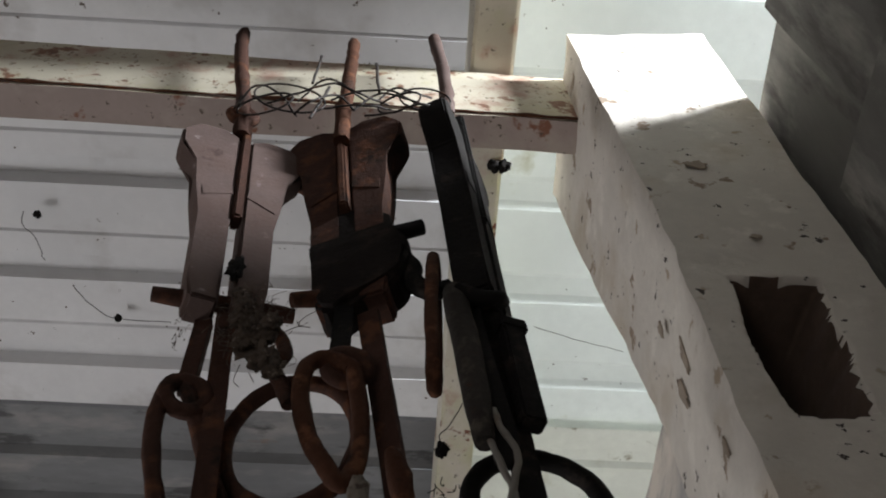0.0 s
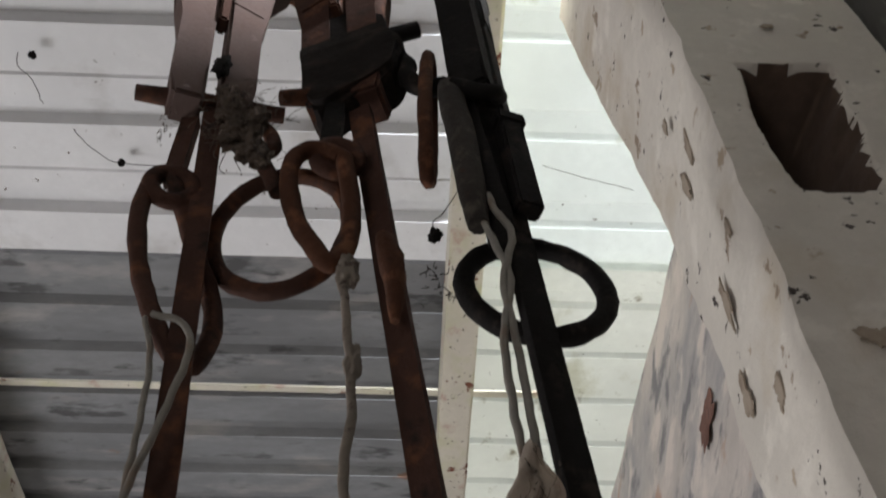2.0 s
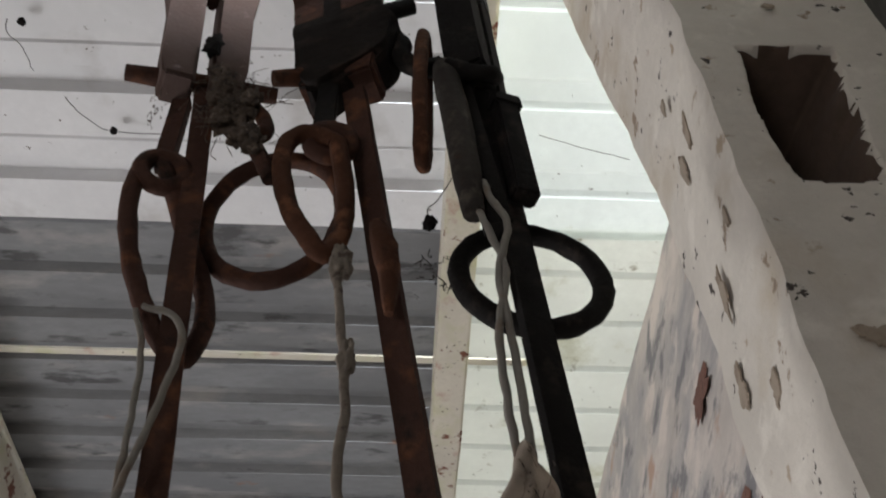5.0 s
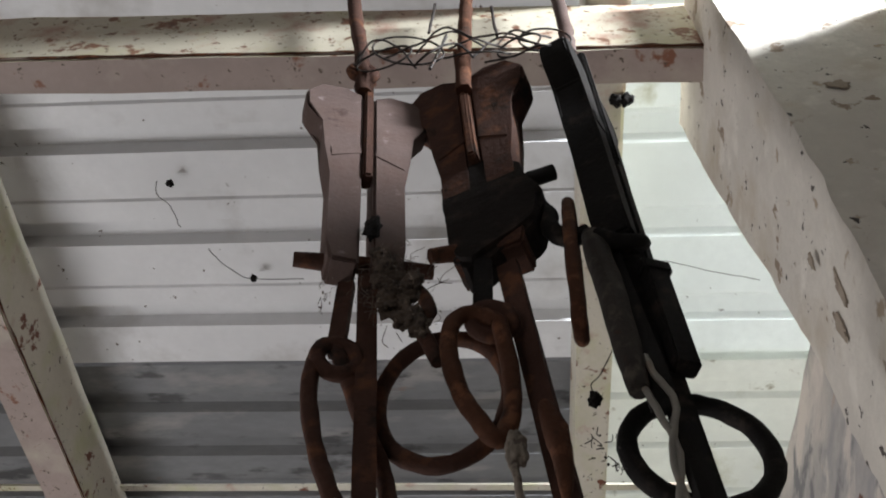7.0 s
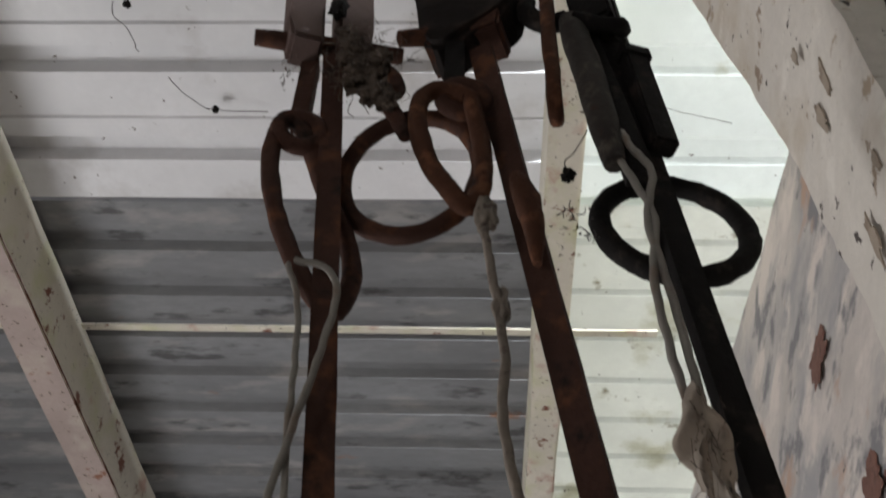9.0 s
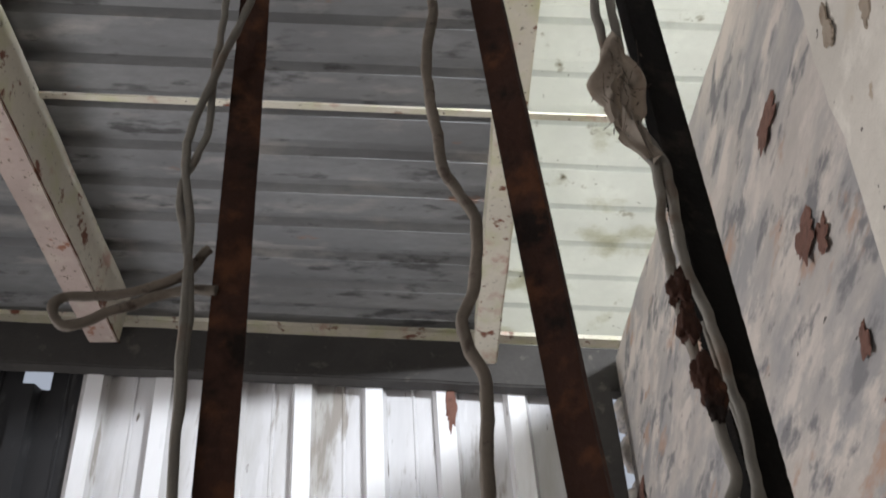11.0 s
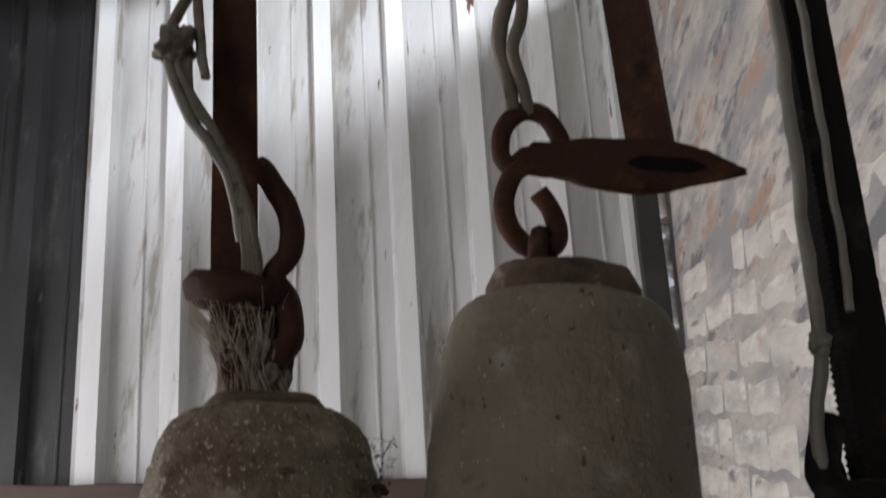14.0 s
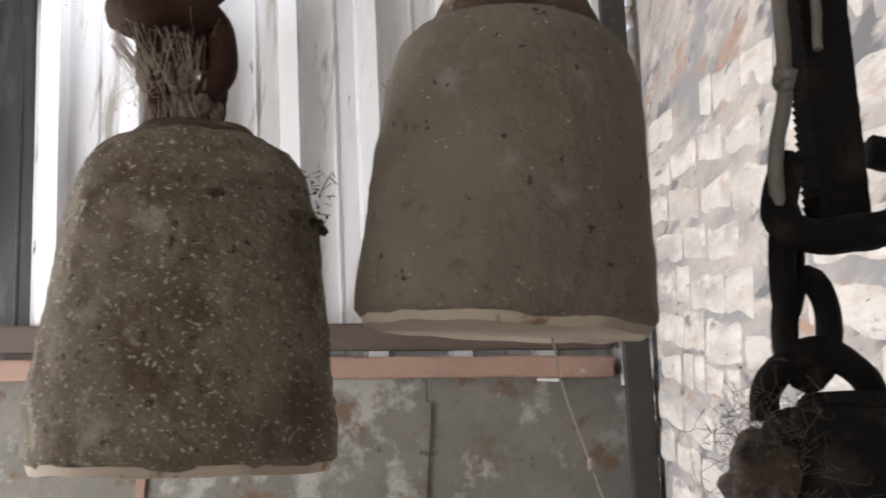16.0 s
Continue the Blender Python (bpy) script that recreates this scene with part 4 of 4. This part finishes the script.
for k in range(4):
    o = 0.0022 * k
    wire(hw, "strand", [(-0.130 + o, 0.772, 1.905 - o), (-0.122 + o, 0.764, 1.877 - 2 * o), (-0.104 + o, 0.766, 1.850 - o), (-0.090 + o, 0.774, 1.815 - o), (-0.086 + o, 0.785, 1.790), (-0.088 + o, 0.790, 1.768)], 0.0021, m_web, "grey wound strand", 5)

lump(hw, "knot", (-0.129, 0.770, 1.897), (0.009, 0.008, 0.013), m_web, "dusty knot", 41, 0.5)

wm = thing("hanging_wire", (0, 0, 0), "dusty single wire hung from an iron ring", "wire", "hanging wires")
wire(wm, "strand", [(-0.042, 0.765, 2.64), (-0.036, 0.76, 2.59), (-0.030, 0.76, 2.545), (-0.020, 0.76, 2.455), (-0.022, 0.762, 2.389), (-0.012, 0.765, 2.33), (-0.004, 0.767, 2.288), (0.016, 0.768, 2.252), (0.017, 0.77, 2.207), (0.010, 0.772, 2.170), (0.024, 0.774, 2.134), (0.026, 0.775, 2.08), (0.030, 0.778, 2.02), (0.032, 0.78, 1.972), (0.042, 0.78, 1.952), (0.033, 0.785, 1.925), (0.036, 0.79, 1.90), (0.040, 0.793, 1.877)], 0.0040, m_web, "dusty brown strand")
wire(wm, "strand", [(0.030, 0.785, 1.99), (0.040, 0.782, 1.958), (0.044, 0.78, 1.930), (0.040, 0.784, 1.905), (0.046, 0.79, 1.884), (0.050, 0.793, 1.876)], 0.0034, m_web, "dusty brown strand")
lump(wm, "dust_clot", (-0.035, 0.762, 2.615), (0.011, 0.008, 0.022), m_web, "clot of dusty web", 3, 0.4)
lump(wm, "dust_clot", (-0.022, 0.76, 2.50), (0.006, 0.006, 0.022), m_web, "clot of dusty web", 5, 0.5)

wq = thing("hanging_wire", (0, 0, 0), "pale doubled wire with a dusty cocoon hanging beside it", "wire", "hanging wires")
wire(wq, "strand", [(0.093, 0.765, 2.74), (0.100, 0.757, 2.70), (0.112, 0.755, 2.66), (0.101, 0.757, 2.60), (0.107, 0.757, 2.53), (0.112, 0.757, 2.46), (0.116, 0.757, 2.40)], 0.0036, m_wire, "pale grey strand")
wire(wq, "strand", [(0.086, 0.765, 2.70), (0.094, 0.759, 2.66), (0.107, 0.757, 2.60), (0.098, 0.757, 2.53), (0.101, 0.758, 2.46), (0.106, 0.758, 2.40)], 0.0036, m_wire, "pale grey strand")
def papery_rag(parent, name, top, length, width, lean_x, mat, label, seed):
    """A limp, folded papery scrap that hangs from its top, widest in the middle and drawn out to a tail."""
    bm = bmesh.new()
    n, m = 34, 16
    grid = {}
    for a in range(n + 1):
        v = a / n
        half = width * (0.35 + 0.65 * math.sin(math.pi * min(1, v * 1.35)) ** 0.8) if v < 0.74 else width * (0.35 + 0.1 * math.cos((v - 0.74) * 9))
        for b in range(m + 1):
            u = 2 * b / m - 1
            q = Vector((u * 1.7 + seed, v * 3.1, seed))
            fold = 0.55 * width * (1 - u * u) - 0.35 * width * abs(math.sin(2.4 * u + 5 * v))
            p = Vector((u * half * (0.85 + 0.3 * noise.noise(q)), -fold, -v * length)) + noise.noise_vector(q * 1.4) * width * 0.28
            p.x += lean_x * v * v * length + 0.12 * half * math.sin(7 * v)
            grid[a, b] = bm.verts.new(Vector(top) + p)
    for a in range(n):
        for b in range(m):
            bm.faces.new((grid[a, b], grid[a, b + 1], grid[a + 1, b + 1], grid[a + 1, b]))
    bmesh.ops.solidify(bm, geom=list(bm.faces), thickness=0.0012)
    return part(name, bm, mat, parent, label, True, 70)


papery_rag(wq, "papery_rag", (0.110, 0.757, 2.412), 0.118, 0.0195, 0.16, m_rag, "pale papery scrap, folded and torn", 3.0)
papery_rag(wq, "papery_rag", (0.104, 0.750, 2.392), 0.070, 0.0135, 0.05, m_rag, "crumpled papery fold", 7.0)
web(wq, "loose_threads", (0.110, 0.748, 2.355), (0.008, 0.008, 0.020), 40, m_web_brown, "loose threads", 4, 0.0002)
wire(wq, "strand", [(0.122, 0.758, 2.33), (0.139, 0.764, 2.290), (0.143, 0.768, 2.224), (0.154, 0.770, 2.176), (0.163, 0.772, 2.116), (0.164, 0.772, 2.069), (0.158, 0.772, 2.030), (0.159, 0.774, 1.980), (0.169, 0.775, 1.935), (0.173, 0.775, 1.883), (0.176, 0.776, 1.828), (0.180, 0.778, 1.757), (0.177, 0.780, 1.715), (0.182, 0.782, 1.690)], 0.0033, m_wire, "pale grey strand")
wire(wq, "strand", [(0.118, 0.76, 2.32), (0.132, 0.763, 2.290), (0.132, 0.764, 2.243), (0.136, 0.764, 2.188), (0.142, 0.766, 2.147), (0.148, 0.768, 2.120), (0.154, 0.768, 2.080), (0.147, 0.768, 2.060), (0.145, 0.765, 2.038)], 0.0034, m_wire, "bent grey end")
wire(wq, "strand", [(0.150, 0.772, 2.18), (0.166, 0.780, 2.10), (0.180, 0.784, 2.00), (0.190, 0.786, 1.90), (0.197, 0.788, 1.82), (0.199, 0.789, 1.775)], 0.0022, m_wire, "thin pale strand beside the beam")
for k, (x, z) in enumerate(((0.136, 2.195), (0.139, 2.172), (0.144, 2.138), (0.148, 2.122))):
    lump(wq, "dust_clot", (x, 0.762, z), (0.0065, 0.006, 0.013), m_rust, "brown crumb of dirt", 11 + k, 0.5)
lump(wq, "dust_clot", (0.180, 0.777, 1.757), (0.005, 0.005, 0.006), m_wire, "grey knob on the wire", 19, 0.4)
wire(wq, "tie", [(0.143, 0.764, 2.036), (0.156, 0.764, 2.043), (0.172, 0.766, 2.050), (0.190, 0.770, 2.059)], 0.0046, m_rag, "frayed pale tie", 6, 0.002)
web(wq, "frayed_fibres", (0.186, 0.768, 2.057), (0.006, 0.004, 0.004), 26, m_rag, "frayed pale fibres", 44, 0.0003)

# tangle of black wire that ties the hooks to the beam
tangle = thing("wire_tangle", (0, 0, 0), "tangled black tie wire wound round the hooks", "wire")
rng = random.Random(5)
for k in range(9):
    x0 = rng.uniform(-0.275, -0.12) if k < 6 else rng.uniform(-0.09, -0.04)
    x1 = x0 + rng.uniform(0.08, 0.16)
    z0 = rng.uniform(3.375, 3.44)
    pts = [(x0, 0.722, z0), (x0 + (x1 - x0) * 0.3, 0.715 - rng.random() * 0.02, z0 + rng.uniform(-0.02, 0.05)), (x0 + (x1 - x0) * 0.7, 0.71 - rng.random() * 0.02, z0 + rng.uniform(-0.04, 0.04)), (x1, 0.724, z0 + rng.uniform(-0.03, 0.03))]
    wire(tangle, "wire", pts, 0.0018, m_wire_dark, "", 6)
for cx, cz, rx, rz, yaw in ((-0.19, 3.415, 0.055, 0.03, 10), (-0.225, 3.39, 0.045, 0.02, -15), (0.02, 3.42, 0.04, 0.025, 5), (-0.02, 3.405, 0.035, 0.018, -20)):
    part("loop", tube(bmesh.new(), ring_path((cx, 0.712, cz), rx, rz, yaw, 20, 22), 0.0018, 6, True), m_wire_dark, tangle, "", True, 70)
for x, z, dx in ((-0.165, 3.56, 0.004), (-0.055, 3.53, -0.01), (-0.155, 3.42, 0.02)):
    wire(tangle, "end", [(x, 0.725, z - 0.05), (x + dx * 0.5, 0.722, z), (x + dx, 0.722, z + 0.07)], 0.0026, m_wire_dark, "", 4)

# webs on the ironwork
ws = thing("cobweb", (0, 0, 0), "dusty cobweb full of crumbs under the pale head", "cobweb", "cobwebs")
web(ws, "threads", (-0.165, 0.752, 2.865), (0.019, 0.010, 0.030), 190, m_web_brown, "", 11, 0.0003)
for k, (x, z) in enumerate(((-0.178, 2.90), (-0.188, 2.925), (-0.152, 2.84), (-0.140, 2.80), (-0.172, 2.835), (-0.185, 2.88), (-0.145, 2.865), (-0.132, 2.785))):
    lump(ws, "clot", (x, 0.750 + 0.003 * (k % 3), z), (0.010, 0.007, 0.015), m_web_brown, "matted brown dust", 60 + k, 0.7)
lump(ws, "clot", (-0.165, 0.762, 2.86), (0.020, 0.009, 0.036), m_web_brown, "matted dust", 21, 0.7)
lump(ws, "clot", (-0.150, 0.76, 2.815), (0.014, 0.009, 0.020), m_web_brown, "matted dust", 24, 0.55)
lump(ws, "clot", (-0.200, 0.742, 2.965), (0.010, 0.006, 0.022), m_black, "dark matted dust", 27, 0.5)
web(ws, "threads", (-0.245, 0.758, 2.86), (0.005, 0.006, 0.030), 16, m_web_brown, "", 13, 0.0003)
wb = thing("cobweb", (-0.006, 0, 0.007), "white cobweb sheathing the neck of a weight", "cobweb", "cobwebs")
web(wb, "threads", (-0.080, 0.79, 1.735), (0.008, 0.008, 0.012), 160, m_rag, "", 15, 0.0001)
rng = random.Random(9)
bm = bmesh.new()
for k in range(190):
    # slack threads drawn down from the collar to the crown of the bell
    a, b = rng.uniform(0, 6.28), rng.gauss(0, 1.1)
    p = Vector((-0.086 + 0.021 * math.cos(a), 0.794 + 0.019 * math.sin(a), 1.757 + rng.uniform(-0.003, 0.006)))
    q = Vector((-0.070 + 0.022 * math.cos(a + b), 0.799 + 0.020 * math.sin(a + b), 1.706 + rng.uniform(-0.002, 0.008)))
    m = (p + q) / 2 + Vector((-0.009 * math.cos(a), -0.009 * math.sin(a), rng.uniform(-0.006, 0.006)))
    tube(bm, smooth_path([p, m, q], 4), 0.00011 * rng.uniform(0.5, 2.2), 4)
tagged(part("sheath", bm, m_rag, wb, "white threads drawn down the neck"), kind="stuff")
lump(wb, "clot", (-0.080, 0.797, 1.737), (0.010, 0.009, 0.021), m_web, "matted grey web", 31, 0.9)
lump(wb, "clot", (-0.066, 0.797, 1.728), (0.008, 0.007, 0.016), m_web, "matted grey web", 33, 0.6)
for k in range(26):
    # crumbs of dirt lying on the crown and ledge of the brown weight
    a = k * 2.4
    r = 0.049 if k % 2 else 0.036
    lump(wb, "crumb", (-0.058 + r * math.cos(a), 0.80 + r * math.sin(a), 1.580 + (0.1025 if k % 2 else 0.119) - 0.0025 * math.cos(a)), (0.0022 + 0.001 * (k % 3), 0.003, 0.0016), m_crust, "brown crumb of dirt", 80 + k, 0.7)
spots = [((0.020, 0.79, 1.742), 0.004), ((-0.012, 0.79, 1.692), 0.006), ((-0.016, 0.785, 1.678), 0.005)] + [((0.122 + 0.0009 * k, 0.80, 1.738 - 0.0095 * k), 0.0028) for k in range(10)]
for k, (c, r) in enumerate(spots):
    web(wb, "crumb_clot", c, (r * 0.7, r, r), 22, m_wire_dark, "dark crumbs in the web", 40 + k, 0.0002)
wn = thing("cobweb", (0, 0, 0), "brown dusty cobweb matted on the black weight", "cobweb", "cobwebs")
web(wn, "threads", (0.176, 0.78, 1.60), (0.011, 0.011, 0.013), 520, m_web_brown, "", 17, 0.00011)
lump(wn, "clot", (0.181, 0.79, 1.586), (0.022, 0.018, 0.022), m_web_brown, "matted brown dust", 35, 0.3)
wt = thing("cobweb", (0, 0, 0), "single slack cobweb thread under a weight", "cobweb", "cobwebs")
wire(wt, "thread", [(0.086, 0.79, 1.643), (0.092, 0.79, 1.62), (0.102, 0.79, 1.595), (0.112, 0.79, 1.57)], 0.0004, m_rag, "", 5, 0.0)
lump(wt, "crumb", (0.1035, 0.79, 1.592), (0.0018, 0.0018, 0.003), m_rag, "white crumb", 3, 0.3)
wr2 = thing("cobweb", (0, 0, 0), "fine cobweb threads with crumbs under the roof sheets", "cobweb", "cobwebs")
wire(wr2, "thread", [(-0.90, 1.24, 3.99), (-0.89, 1.26, 3.96), (-0.87, 1.30, 3.965), (-0.865, 1.36, 3.97)], 0.0010, m_wire_dark, "", 5, 0.004)
wire(wr2, "thread", [(-0.82, 1.44, 3.99), (-0.77, 1.49, 3.97), (-0.72, 1.53, 3.98), (-0.60, 1.55, 4.0)], 0.0010, m_wire_dark, "", 5, 0.003)
lump(wr2, "crumb", (-0.722, 1.532, 3.985), (0.009, 0.009, 0.009), m_black, "dark crumb", 3, 0.4)
lump(wr2, "crumb", (-0.866, 1.245, 3.985), (0.009, 0.009, 0.007), m_black, "dark crumb", 6, 0.4)
wire(wr2, "thread", [(0.30, 1.55, 4.0), (0.42, 1.58, 3.985), (0.53, 1.62, 4.0)], 0.0009, m_wire_dark, "", 5, 0.003)

# dry leaf scrap caught on a thread between the beams
wl2 = thing("cobweb", (0, 0, 0), "dark scrap of dry leaf hanging in a cobweb thread", "cobweb", "cobwebs")
wire(wl2, "thread", [(0.064, 0.782, 2.770), (0.050, 0.788, 2.742), (0.040, 0.790, 2.730), (0.042, 0.790, 2.712)], 0.0006, m_wire_dark, "", 5, 0.001)
lump(wl2, "leaf_scrap", (0.042, 0.790, 2.708), (0.0060, 0.003, 0.0095), m_black, "dark scrap of dry leaf", 8, 0.6)
web(wl2, "crumbs", (0.046, 0.790, 2.640), (0.010, 0.004, 0.014), 16, m_wire_dark, "crumbs in the web", 51, 0.0004)

# wasp cells and bolts on the narrow rafter, nail holes in the beam
for k, (x, y, z) in enumerate(((0.163, 1.01, 3.80), (0.183, 1.01, 3.80))):
    nest = thing("mud_nest", (x, y, z), "small dark mud nest stuck to a rafter", "nest", "mud nests")
    lump(nest, "nest", (0, 0, 0), (0.013, 0.013, 0.01), m_black, "", k, 0.4)


# ---- stones of the masonry wall ----
rng = random.Random(9)
stone_meshes = []
for k in range(16):
    # a flat block in metres, its face worn round towards the joints
    w, h, deep = (rng.uniform(0.10, 0.17) if k % 4 == 0 else rng.uniform(0.19, 0.34)), rng.uniform(0.095, 0.13), rng.uniform(0.0085, 0.014)
    bm = bmesh.new()
    na, nc = 12, 7
    grid = {}
    for a in range(na + 1):
        for c in range(nc + 1):
            u, q = (a / na - 0.5) * w, (c / nc - 0.5) * h
            bend = noise.noise_vector(Vector((u * 9 + k * 3.1, q * 9, k)))
            rim = min(1.0, min(w / 2 - abs(u), h / 2 - abs(q)) / 0.022)
            rise = rim * rim * (3 - 2 * rim) * deep * (0.85 + 0.6 * bend.x)
            grid[a, c] = bm.verts.new((0.003 - rise, u + 0.010 * bend.y, q + 0.012 * bend.z))
    for a in range(na):
        for c in range(nc):
            bm.faces.new((grid[a, c], grid[a, c + 1], grid[a + 1, c + 1], grid[a + 1, c]))
    for f in bm.faces:
        f.smooth = True
    me = bpy.data.meshes.new("stone")
    bm.to_mesh(me)
    bm.free()
    me.materials.append(m_stone)
    stone_meshes.append((me, w, h))
z = 1.25
while z < 2.35:
    y = 1.15 + rng.uniform(-0.2, 0)
    while y < 3.2:
        me, w, h = rng.choice(stone_meshes)
        zz = z + 0.17 * (y - 2.0)
        if rng.random() < 0.9 and zz < wall_top(y) - 0.1:
            ob = new("stone", me)
            ob.parent = wall_right
            ob.matrix_world = Matrix.Translation((RIGHT_X + 0.002 + batter(zz + 0.06), y + w / 2, zz + 0.06)) @ pose(0, 0, 0, 9.6 + rng.uniform(-2, 2), -4, 0)
        y += w - 0.004
    z += 0.112
